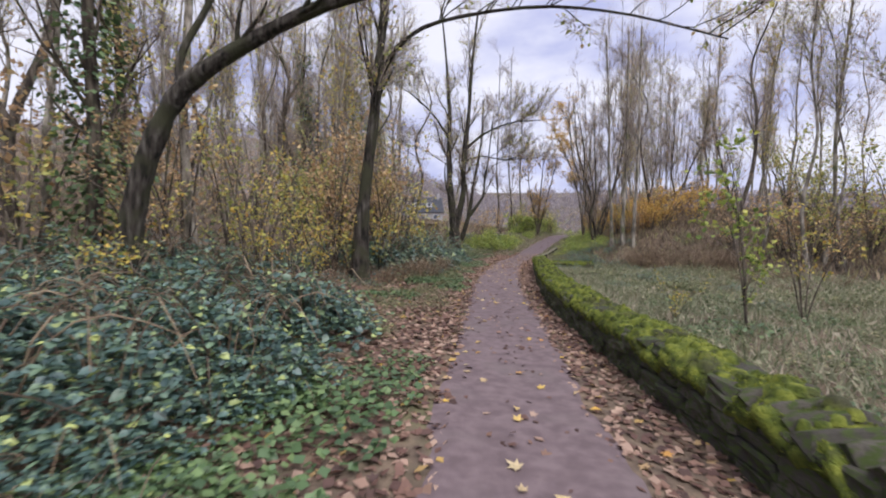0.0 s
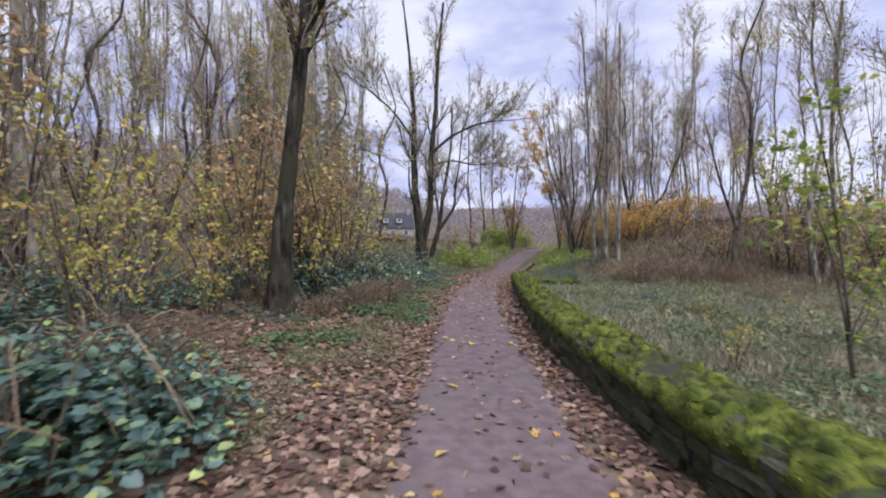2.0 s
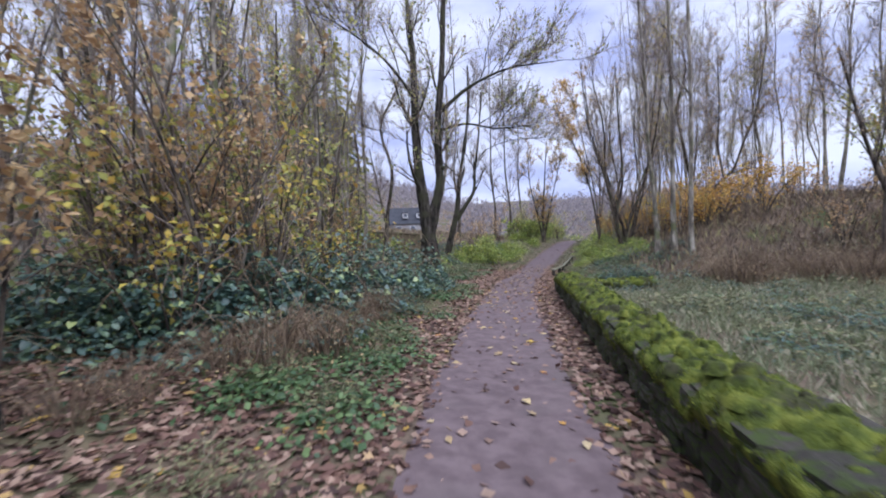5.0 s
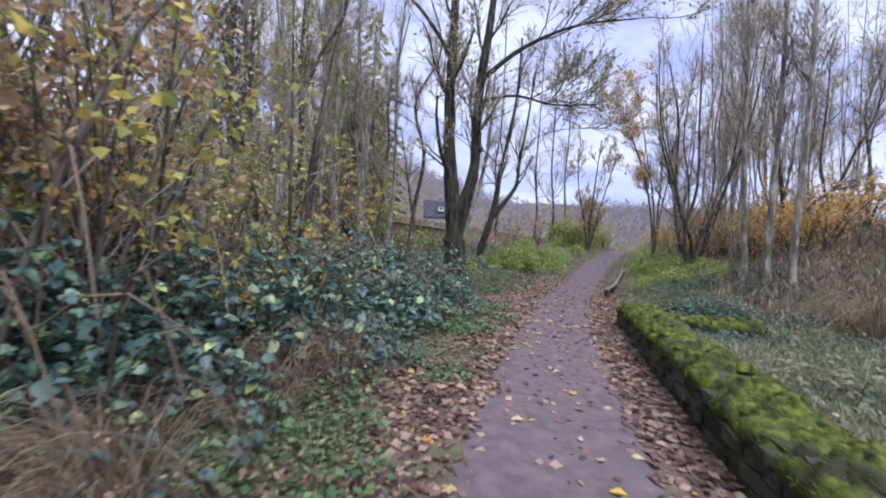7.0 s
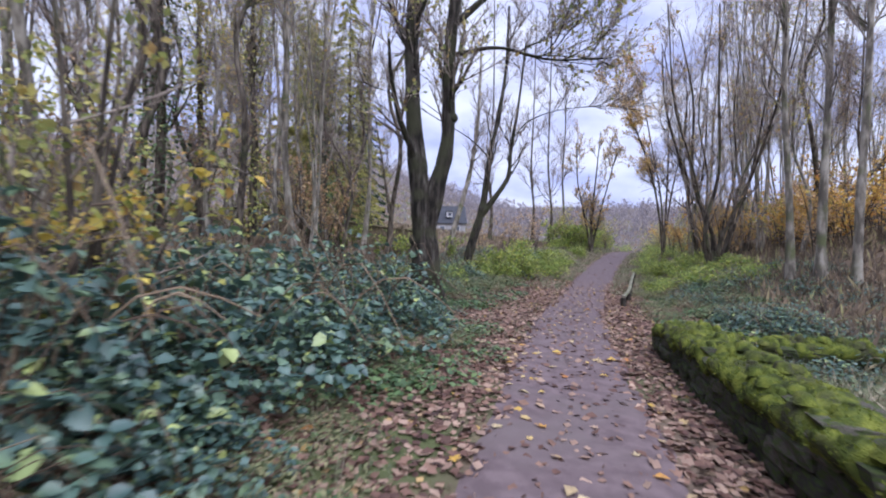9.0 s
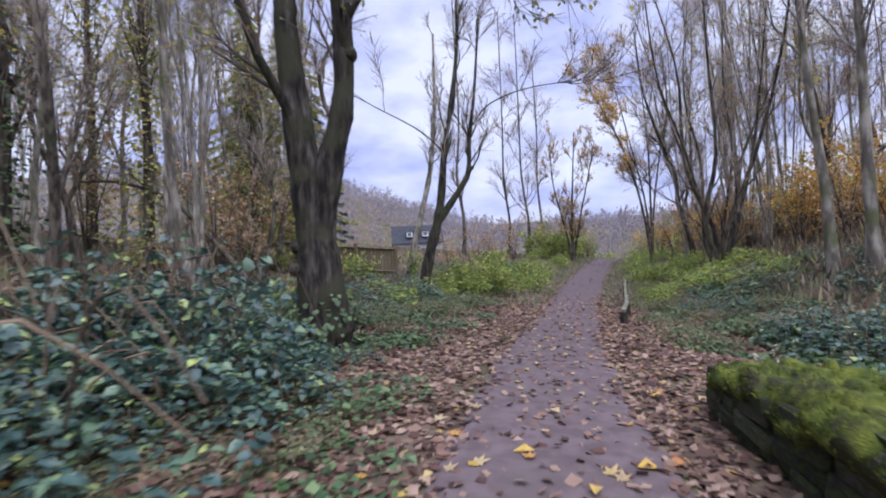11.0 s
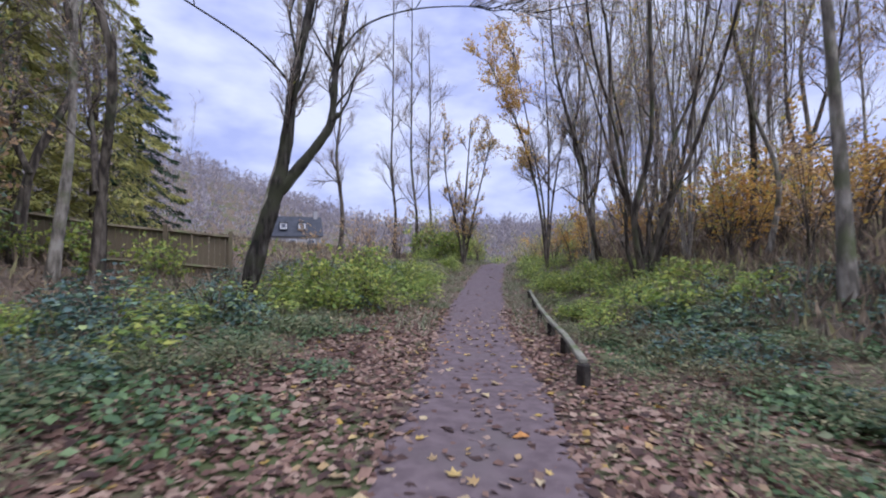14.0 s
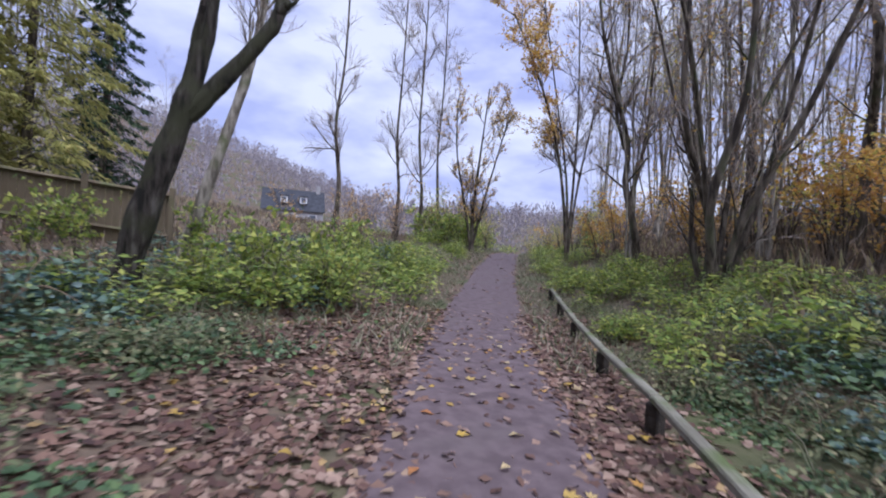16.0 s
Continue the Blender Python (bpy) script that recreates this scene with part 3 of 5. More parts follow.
tree("crooked_tree", [(stand(13.40, 38.5, [(-0.35, 0, 1.2), (-0.6, 0, 2.6), (-0.75, 0, 4.2), (-1.5, 0, 6.0), (-2.0, 0, 8.2), (-2.2, 0, 11)]), 0.13, 0.03),
                      ([on(12.85, 38.5, 2.2), on(13.40, 38.6, 3.6), on(13.80, 38.7, 5.6), on(13.90, 38.8, 9)], 0.08, 0.02),
                      ([on(12.65, 38.5, 4.2), on(12.40, 38.6, 5.6), on(12.70, 38.7, 7.6), on(12.60, 38.8, 10.5)], 0.07, 0.02)],
     "dark crooked tree leaning over the verge with a few coppery leaves", 33, boughs=(54, 2.2), branches=(5, 1.1), twigs=(3, 0.5), bough_start=0.3, leaf=(M_ORANGE, 700, 0.09, "few coppery leaves"), crook=0.1, up=0.15, angle=0.85)
tree("crooked_tree", [(stand(16.6, 33.6, [(-0.5, 0, 0.9), (0.4, 0, 2.0), (1.5, 0, 2.9), (2.0, 0, 4.6), (2.9, 0, 6.2), (3.2, 0, 9)]), 0.11, 0.03),
                      ([on(17.4, 33.6, 2.3), on(17.1, 33.6, 4.0), on(17.5, 33.7, 6.2), on(17.3, 33.8, 9.5)], 0.07, 0.02)],
     "low crooked tree with a bent trunk among orange shrubs", 34, boughs=(44, 2.0), branches=(5, 1.0), twigs=(3, 0.5), bough_start=0.3, leaf=(M_ORANGE, 500, 0.09, "few orange leaves"), crook=0.1, up=0.15, angle=0.85)
# slim trees along the bend
for k, (x, y, h, r) in enumerate([(2.9, 54, 27, 0.17), (6.9, 56, 22, 0.14), (8.3, 55, 21, 0.13), (10.2, 58, 19, 0.13)]):
    tree("slim_tree", [(stand(x, y, [(0.1, 0, 3), (-0.15, 0, 7), (0.3 - 0.12 * k, 0, 12), (0.1, 0.2, h)]), r, 0.03)], "slim bare tree beside the bend of the path", 40 + k,
         boughs=(22, 3.2), branches=(5, 1.7), twigs=(4, 0.8), bough_start=0.3, group="slim bare trees", least=0.009, up=0.22, angle=0.95, crook=0.12)
b = on(14.4, 45.4, -0.1)
tree("golden_birch", [([b, b + [-0.3, 0, 3], b + [-1.0, -0.2, 6], b + [-2.2, -0.4, 9], b + [-3.6, -0.6, 11.5]], 0.09, 0.03), ([b, b + [-0.1, 0.2, 4], b + [-0.8, 0.3, 8], b + [-1.8, 0.3, 13]], 0.08, 0.02),
                      ([b, b + [0.2, 0.1, 4], b + [0.3, 0.2, 8], b + [0.0, 0.2, 14]], 0.08, 0.02), ([b, b + [0.4, 0, 4], b + [1.1, 0, 8], b + [1.6, 0, 13]], 0.07, 0.02)],
     "bare tree of several stems with one golden tuft of leaves", 50, boughs=(72, 3.0), branches=(6, 1.4), twigs=(3, 0.7),
     bough_start=0.35, leaf=(M_GOLD, 6500, 0.12, "golden ochre leaves"), up=0.1, least=0.009, flare=False, where=lambda p: p[0] < b[0] - 0.9 + 0.5 * math.sin(p[2] * 3) and p[2] > b[2] + 6.2)
tree("copper_tree", [(stand(10.8, 50, [(0, 0, 2.5), (0.2, 0, 5), (0.6, 0, 9.5)]), 0.13, 0.03), ([on(10.8, 50), on(10.3, 50, 2.5), on(9.7, 50.2, 5.5), on(9.6, 50.2, 8.5)], 0.09, 0.02), ([on(10.8, 50), on(11.4, 50, 3), on(12.2, 50.2, 6), on(12.9, 50.2, 9)], 0.08, 0.02)], "young tree with coppery leaves", 51, angle=0.95, boughs=(54, 2.0), branches=(5, 0.9), twigs=(3, 0.5),
     bough_start=0.15, leaf=(M_GOLD, 3000, 0.12, "coppery leaves"), least=0.01)

# woodland trees: seven models, set out over the slopes
def upright(h, lean=0.0, bend=0.3, seed=0):
    r = np.random.default_rng(seed)
    return [np.array([lean * s + bend * r.normal() * 0.35 * min(1, s * 3), bend * r.normal() * 0.35 * min(1, s * 3), h * s]) for s in np.linspace(0, 1, 6)]


def coppice(n, h, seed):
    r = np.random.default_rng(seed)
    out = []
    for k in range(n):
        a = 2 * math.pi * k / n + r.uniform(-0.3, 0.3)
        d = np.array([math.cos(a), math.sin(a), 0]) * r.uniform(0.5, 1.6)
        hh = h * r.uniform(0.75, 1.1)
        out.append(([d * 0.12, d * 0.3 + [0, 0, hh * 0.25], d * 0.75 + [0, 0, hh * 0.6], d * 1.1 + [0, 0, hh]], r.uniform(0.032, 0.058), 0.013))
    return out


MODELS = [
    tree("ash_tree", [(upright(18, 0.5, 0.6, 1), 0.12, 0.03)], "slender bare woodland ash tree", 61, bark=M_GREYBARK, boughs=(30, 3.2), branches=(4, 1.6), leaf=(M_YELLOW, 750, 0.10, "few yellow leaves"), least=0.0055, up=0.65),
    tree("ash_tree", [(upright(15, -0.7, 0.7, 2), 0.10, 0.025)], "slender woodland tree thinly hung with yellow leaves", 62, bark=M_GREYBARK, boughs=(30, 2.8), branches=(4, 1.5), leaf=(M_YELLOW, 1300, 0.105, "thin yellow leaves"), least=0.0055, up=0.6),
    tree("coppiced_tree", coppice(5, 13.5, 3), "coppiced woodland tree of several thin stems", 63, bark=M_GREYBARK, boughs=(40, 2.3), branches=(5, 1.1), twigs=(2, 0.7), least=0.0055, up=0.6, leaf=(M_OLIVE, 1000, 0.10, "few olive leaves"), sides=6, flare=False, crook=0.16),
    tree("birch_tree", [(upright(16, 1.0, 0.6, 4), 0.09, 0.02)], "grey woodland birch with olive leaves", 64, bark=M_GREYBARK, boughs=(30, 2.5), leaf=(M_OLIVE, 1000, 0.10, "thin olive leaves"), least=0.006, up=0.4),
    tree("alder_tree", [(upright(14, 2.0, 1.2, 5), 0.14, 0.03), ([np.array([0.3, 0, 2.6]), np.array([-0.4, 0.2, 4.6]), np.array([-1.2, 0.3, 7.5])], 0.09, 0.02)], "crooked dark woodland tree", 65, boughs=(26, 2.4), least=0.0055, leaf=(M_RUSSET, 260, 0.10, "few dry leaves")),
    tree("coppiced_tree", coppice(4, 16, 6), "bare tree of four tall stems", 66, bark=M_GREYBARK, boughs=(36, 2.8), branches=(5, 1.4), twigs=(2, 0.8), least=0.0055, up=0.6, sides=6, flare=False, crook=0.16, leaf=(M_YELLOW, 500, 0.09, "last yellow leaves")),
    tree("birch_tree", [(upright(14, -0.4, 0.5, 7), 0.08, 0.02)], "slim birch with ochre autumn leaves", 67, bark=M_GREYBARK, boughs=(26, 2.0), leaf=(M_ORANGE, 650, 0.10, "ochre leaves"), least=0.006, up=0.4),
]
rng = np.random.default_rng(77)
taken = [(-4.7, 6.8), (-2.05, 11.0), (0.5, 23.3), (1.25, 31.6), (0.1, 37), (11.4, 33.3), (10.6, 27)]
spots = []


def scatter(count, x0, x1, y0, y1, gap, picks, size):
    made = tries = 0
    while made < count and tries < count * 30:
        tries += 1
        x, y = rng.uniform(x0, x1), rng.uniform(y0, y1)
        u = x - float(centre(y))
        if -5.2 < u < (13 if y < 24 else 6.5) or (y > 34 and -9 < u < 4):
            continue
        if min((x - a) ** 2 + (y - c) ** 2 for a, c in taken) < gap * gap:
            continue
        taken.append((x, y))
        spots.append((x, y, int(rng.choice(picks)), rng.uniform(0, 6.28), size * rng.uniform(0.75, 1.2)))
        made += 1


scatter(24, -17, -3.5, 4, 30, 1.5, [0, 1, 1, 3, 4, 5], 1.0)
scatter(20, -34, -10, 8, 60, 2.2, [0, 2, 4, 5, 3], 1.1)
scatter(5, -16, -6, -9, 3, 2.0, [0, 2, 3], 1.0)
scatter(17, 13, 26, 8, 34, 1.7, [0, 2, 3, 5, 1, 6], 0.95)
scatter(22, 16, 48, 16, 62, 2.2, [0, 1, 2, 5, 6], 1.05)
scatter(10, 9, 24, 30, 48, 1.8, [2, 5, 6, 3], 0.85)
scatter(11, 16, 40, 46, 80, 2.6, [2, 5, 6, 1], 0.9)
scatter(5, 8, 20, -10, 4, 2.2, [0, 2, 3], 1.0)
scatter(8, -30, -8, 40, 80, 2.6, [0, 4, 5], 1.1)
scatter(9, -14, -6.5, 7, 20, 1.4, [1, 3, 3, 4], 0.95)
scatter(18, -13, -4, 24, 38, 1.5, [0, 1, 3, 4], 0.9)
spots += [(-3.3, 14.5, 1, 2.0, 0.75), (-4.2, 17.5, 3, 1.0, 0.85), (-4.6, 20.5, 0, 4.0, 0.85), (-3.0, 26.5, 5, 3.0, 0.8), (-2.2, 33.5, 4, 5.5, 1.0), (-3.6, 34.5, 0, 1.5, 1.0),
          (13.4, 20.5, 4, 0.3, 1.0), (15.2, 18.6, 3, 2.2, 1.1), (14.0, 36.0, 5, 0.9, 0.9), (15.6, 33.6, 4, 3.9, 0.9), (13.0, 38.5, 5, 1.7, 0.8)]
first = set()
for x, y, k, turn, size in spots:
    if k not in first:
        first.add(k)
        MODELS[k].matrix_basis = Matrix.LocRotScale((x, y, float(land(x, y)) - 0.08), Euler((0, 0, turn)), (size, size, size))
    else:
        put_tree(MODELS[k], x, y, turn, size, rng.uniform(-0.06, 0.06, 2))


# ---- the mossy dry-stone wall ----
def arc(line, step):
    p = curve(line, 400)
    d = np.concatenate([[0], np.cumsum(np.linalg.norm(np.diff(p, axis=0), axis=1))])
    s = np.arange(0, d[-1], step)
    return np.stack([np.interp(s, d, p[:, 0]), np.interp(s, d, p[:, 1])], -1), s


def rough_stone(seed):
    bm = bmesh.new()
    bmesh.ops.create_cube(bm, size=1)
    bmesh.ops.bevel(bm, geom=bm.edges[:], offset=0.13, segments=1, affect="EDGES")
    r = random.Random(seed)
    for v in bm.verts:
        v.co += Vector((r.uniform(-1, 1), r.uniform(-1, 1), r.uniform(-1, 1))) * 0.065
    me = bpy.data.meshes.new("stone")
    bm.to_mesh(me)
    bm.free()
    me.materials.append(M_STONE)
    return me


STONES = [rough_stone(k) for k in range(9)]


def wall(name, line, high, wide, label, seed, first=0.0):
    r = np.random.default_rng(seed)
    root = thing(name, Matrix.Identity(4), label, "stone wall")
    pts, s = arc(line, 0.05)
    t = unit(np.gradient(pts, axis=0))
    nrm = np.stack([-t[:, 1], t[:, 0]], -1)
    base = land(pts[:, 0], pts[:, 1])
    top = high + 0.03 * wave(s, s * 0.2, seed, 3.0) - 0.14 * smooth((s - s[-1] + 0.9) / 0.9)

    def at(k, side, z):
        return np.array([*(pts[k] + nrm[k] * side), base[k] + z])

    g = Geo()
    rows = [(-0.06, -0.15), (-0.07, 0.0), (-0.08, 1.0), (-wide + 0.08, 1.0), (-wide + 0.06, -0.15)]
    v = np.stack([np.stack([np.concatenate([pts + nrm * o, (base + (top * h - 0.07 if h == 1.0 else h))[:, None]], 1)][0:1], 0)[0] for o, h in rows], 1)
    n, m = v.shape[:2]
    a, b = np.meshgrid(np.arange(n - 1), np.arange(m - 1), indexing="ij")
    g.add(v, np.stack([a * m + b, a * m + b + 1, (a + 1) * m + b + 1, (a + 1) * m + b], -1).reshape(-1, 4))
    g.f.append(np.array([[(n - 1) * m + q for q in range(m)]]))
    g.f.append(np.array([[q for q in range(m)][::-1]]))
    part("core", g, M_CORE, root, smooth=False)
    courses = 4
    for c in range(courses):
        q = first + r.uniform(0, 0.3)
        while q < s[-1] - 0.1:
            length = r.uniform(0.2, 0.46)
            k = min(int((q + length / 2) / 0.05), n - 1)
            h = (top[k] - 0.06) / courses
            ob = new("stone", STONES[r.integers(9)])
            ob.parent = root
            p = at(k, -0.09 + r.uniform(-0.02, 0.035), h * (c + 0.5))
            ob.matrix_basis = Matrix.LocRotScale(p, Euler((r.uniform(-0.08, 0.08), r.uniform(-0.1, 0.1), math.atan2(t[k][1], t[k][0]) + r.uniform(-0.07, 0.07))), (length * 1.02, 0.2, h * r.uniform(0.95, 1.15)))
            q += length
    q = first
    while q < s[-1] - 0.15:
        k = min(int(q / 0.05), n - 1)
        slab = pts[k][1] < 3.2
        length = r.uniform(0.14, 0.24) if slab else r.uniform(0.28, 0.55)
        k = min(int((q + length / 2) / 0.05), n - 1)
        ob = new("coping_stone", STONES[r.integers(9)])
        ob.parent = root
        ob.matrix_basis = Matrix.LocRotScale(at(k, -wide / 2 + r.uniform(-0.03, 0.03), top[k] - 0.055), Euler((r.uniform(-0.1, 0.1), (0.5 if slab else 0.0) + r.uniform(-0.09, 0.09), math.atan2(t[k][1], t[k][0]) + r.uniform(-0.12, 0.12))),
                                             (length * (0.7 if slab else 0.98), wide * r.uniform(0.8, 0.98), 0.2 if slab else 0.11))
        q += length
    for k in range(3):
        ob = new("stone", STONES[k])
        ob.parent = root
        ob.matrix_basis = Matrix.LocRotScale(at(n - 1, -wide * (k + 0.5) / 3, 0.2 - 0.05 * k), Euler((0, 0, math.atan2(t[-1][1], t[-1][0]))), (0.3, wide / 3, 0.34))
    # moss cushions over the coping
    g = Geo()
    prof = [(0.0, -0.16), (0.035, -0.125), (0.045, -0.09), (0.03, -0.05), (-0.02, -0.01), (-0.09, 0.02), (-0.19, 0.04), (-0.30, 0.05), (-0.41, 0.045), (-0.50, 0.025), (-0.58, -0.02), (-0.62, -0.09)]
    cols = []
    for o, h in prof:
        o = o * wide / 0.6
        x, y = pts[:, 0] + nrm[:, 0] * o, pts[:, 1] + nrm[:, 1] * o
        hum = 0.045 * wave(x, y, 3 + seed, 0.75) + 0.06 * wave(x, y, 9, 0.33) + 0.03 * wave(x, y, 4, 0.13)
        if h < -0.1:
            hum = hum - 0.05 * smooth(wave(s, s * 0.3, 7, 0.8) * 2)
        bare = 0.075 * smooth((wave(x, y, 2 + seed, 1.3) - 0.3) / 0.25) + 0.11 * smooth((3.1 - y) / 0.6) * smooth((wave(x, y, 5, 0.9) + 0.75) / 0.3)
        cols.append(np.stack([x + nrm[:, 0] * hum * 0.5, y + nrm[:, 1] * hum * 0.5, base + top + h + hum - bare], -1))
    v = np.stack(cols, 1)
    n, m = v.shape[:2]
    a, b = np.meshgrid(np.arange(n - 1), np.arange(m - 1), indexing="ij")
    g.add(v, np.stack([a * m + b, a * m + b + 1, (a + 1) * m + b + 1, (a + 1) * m + b], -1).reshape(-1, 4))
    for _ in range(int(n * 1.3)):
        k, o = r.integers(2, n - 2), r.uniform(-0.85, -0.06) * wide
        q = int(np.argmin([abs(o - w[0] * wide / 0.6) for w in prof]))
        a, hh = r.uniform(0.03, 0.09), r.uniform(0.02, 0.055)
        p = v[k, q]
        th = np.linspace(0, 2 * np.pi, 8)[:-1] + r.uniform(0, 1)
        rim = [[p[0] + a * math.cos(w) * r.uniform(0.8, 1.25), p[1] + a * math.sin(w) * r.uniform(0.8, 1.25), p[2] - 0.03] for w in th]
        mid_ = [[p[0] + 0.65 * a * math.cos(w), p[1] + 0.65 * a * math.sin(w), p[2] + hh * 0.7] for w in th]
        g.add(rim + mid_ + [[p[0], p[1], p[2] + hh]], [[w, (w + 1) % 7, 7 + (w + 1) % 7, 7 + w] for w in range(7)])
        g.f.append(np.array([[7 + w, 7 + (w + 1) % 7, 14] for w in range(7)]) + g.n - 15)
    part("moss", g, M_MOSS, root, "bright yellow-green cushion moss")
    g = Geo()
    count = int(n * 90)
    i_, j_ = r.integers(0, n - 1, count), r.integers(0, m - 1, count)
    f1, f2 = r.random((count, 1)), r.random((count, 1))
    p = (v[i_, j_] * (1 - f1) + v[i_ + 1, j_] * f1) * (1 - f2) + (v[i_, j_ + 1] * (1 - f1) + v[i_ + 1, j_ + 1] * f1) * f2
    d = r.normal(size=(count, 3)) * 0.7 + np.array([0, 0, 0.8])
    leaves(g, r, p, d, r.normal(size=(count, 3)), r.uniform(0.012, 0.034, count), 0.35, simple=True)
    tagged(part("moss_fuzz", g, M_MOSSTUFT, root), kind="stuff")
    return root


WY = [-4, 0, 4, 6, 8, 10, 13, 16, 18, 20, 21.35]
WX = [1.75, 1.82, 1.92, 1.98, 2.08, 2.24, 2.72, 3.27, 3.64, 4.02, 4.28]
wall("stone_wall", [(x, y) for x, y in zip(WX, WY)], 0.51, 0.6, "low dark dry-stone wall thickly topped with bright green moss", 1, first=3.2)
wall("stone_wall", [(6.9, 20.6), (6.2, 20.75), (5.5, 20.95), (4.85, 21.15)], 0.36, 0.5, "short low dry-stone wall buried in green moss", 2)


# ---- undergrowth models ----
def clump(name, seed, wide, high, count, size, material, label, category, canes=10, cane=None, leaf_wide=0.7, triple=True, dome=1.0, cane_r=0.006, simple=False):
    r = np.random.default_rng(seed)
    root = thing(name, Matrix.Identity(4), label, category)
    if canes:
        lines = []
        for _ in range(canes):
            a, reach, h = r.uniform(0, 6.28), wide * r.uniform(0.4, 1.1), high * r.uniform(0.6, 1.15) * (0.85 if triple else 1.0)
            d = np.array([math.cos(a), math.sin(a), 0])
            o = d * wide * r.uniform(0, 0.3)
            lines.append((curve([o - [0, 0, 0.1], o + d * reach * 0.3 + [0, 0, h * 0.75], o + d * reach * 0.7 + [0, 0, h], o + d * reach * 1.15 + [0, 0, h * r.uniform(0.3, 0.8)]], 7), np.linspace(cane_r * 1.4, cane_r * 0.6, 7)))
        tagged(part("cane_tangle", tubes(lines, 3), cane or M_DRYCANE, root), kind="stuff")
    if count:
        q = wide * np.sqrt(r.random(count))
        a = r.uniform(0, 6.28, count)
        lump = 0.75 + 0.35 * wave(q * np.cos(a), q * np.sin(a), seed, wide)
        z = high * (1 - dome * (q / wide) ** 2) * lump * (1 - 0.75 * r.random(count) ** 1.6) + 0.03
        at = np.stack([q * np.cos(a), q * np.sin(a), np.maximum(z, 0.02)], -1)
        head = r.uniform(0, 6.28, count)
        g = Geo()
        for turn in ((-1.0, 0.0, 1.0) if triple else (0.0,)):
            al = np.stack([np.cos(head + turn), np.sin(head + turn), r.uniform(-0.5, 0.25, count)], -1)
            up = r.normal(size=(count, 3)) * 0.3 + np.array([0, 0, 1.0])
            leaves(g, r, at, al, up, size * r.uniform(0.6, 1.25, count), leaf_wide, simple=simple)
        tagged(part("foliage", g, material, root), kind="stuff")
    return root


def shrub(name, seed, stems, high, count, size, material, label, spread_=0.35, category="shrub", big=False):
    r = np.random.default_rng(seed)
    root = thing(name, Matrix.Identity(4), label, category)
    lines = []
    for _ in range(stems):
        a, h = r.uniform(0, 6.28), high * r.uniform(0.6, 1.1)
        d = np.array([math.cos(a), math.sin(a), 0]) * h * spread_ * r.uniform(0.3, 1.2)
        lines.append((curve([d * 0.05 - [0, 0, 0.1], d * 0.3 + [0, 0, h * 0.35], d * 0.75 + [0, 0, h * 0.75], d * 1.25 + [0, 0, h]], 8), np.linspace(0.016 * high / 2.5 + 0.004, 0.004, 8)))
    b = sprout(r, lines, 8, high * 0.32, 0.2, 0.8, 0.15, 0.6, 3, 0.2, 0.004)
    c = sprout(r, b, 2, high * 0.15, 0.2, 0.7, 0.05, 0.6, 1, 0.2, 0.003)
    tagged(part("stemwork", tubes(lines, 5), M_BARK, root), kind="stuff")
    g = tubes(b, 3)
    for pts, rad in c:
        tube(g, pts, rad, 3)
    tagged(part("twig_spray", g, M_TWIG, root), kind="stuff")
    g = Geo()
    leaf_points(r, b + c, count, size, g, simple=not big, wide=0.75)
    tagged(part("foliage", g, material, root), kind="stuff")
    return root


BRAMBLE = [clump("bramble", k, 0.85, 0.62 + 0.12 * k, 230, 0.062 + 0.006 * k, M_BRAMBLE, "dense green bramble patch with dark glossy leaves", "bramble", 6, simple="round", leaf_wide=0.78) for k in range(3)]
IVY = [clump("ivy_patch", 10 + k, 0.6, 0.15, 260, 0.075, M_IVY, "low green ivy creeping over the leaf litter", "ivy", 0, triple=False, dome=0.6, leaf_wide=0.9, simple=True) for k in range(2)]
NETTLE = [clump("nettle_patch", 20 + k, 0.55, 0.8, 190, 0.14, M_LIME, "patch of bright yellow-green nettles and weeds", "weeds", 8, M_GRASS, leaf_wide=0.5, triple=False, dome=0.35, cane_r=0.004, simple=True) for k in range(3)]
WEEDS = [clump("weed_patch", 80 + k, 0.55, 0.34, 210, 0.075, M_WEED, "low dull green and straw weeds with dead stalks", "weeds", 12, M_GRASS, leaf_wide=0.45, triple=False, dome=0.5, cane_r=0.003, simple=True) for k in range(3)]
LIMEBUSH = [shrub("elder_bush", 25 + k, 7, 1.5, 330, 0.13, M_LIME, "loose bush with lime-yellow leaves beside the path", 0.45) for k in range(2)]
DEADCANE = [clump("dead_bramble", 30 + k, 0.95, 0.8, 60, 0.05, M_RUSSET, "tangle of dry brown bramble canes", "bramble", 55, M_DRYCANE, triple=False, cane_r=0.005, simple=True) for k in range(2)]
SAPLING = [shrub("sapling", 40 + k, 4 + k, 2.6 + 0.5 * k, 300, 0.10, M_YELLOW, "thin sapling hung with yellow leaves", 0.4, "sapling", True) for k in range(2)]
OLIVE = [shrub("hazel_shrub", 50 + k, 7, 3.4, 700, 0.10, M_OLIVE, "loose hazel shrub with fading olive leaves", 0.4) for k in range(2)]
HAZEL = [shrub("hazel_shrub", 55 + k, 5, 4.6, 560, 0.09, M_RUSSET if k else M_OLIVE, "tall thin-stemmed hazel shrub with sparse fading leaves", 0.40) for k in range(2)]
CLIMBED = [shrub("sapling", 58, 3, 3.0, 460, 0.10, M_LIME, "thin sapling hung with bright green leaves in the meadow", 0.22, "sapling", True)]
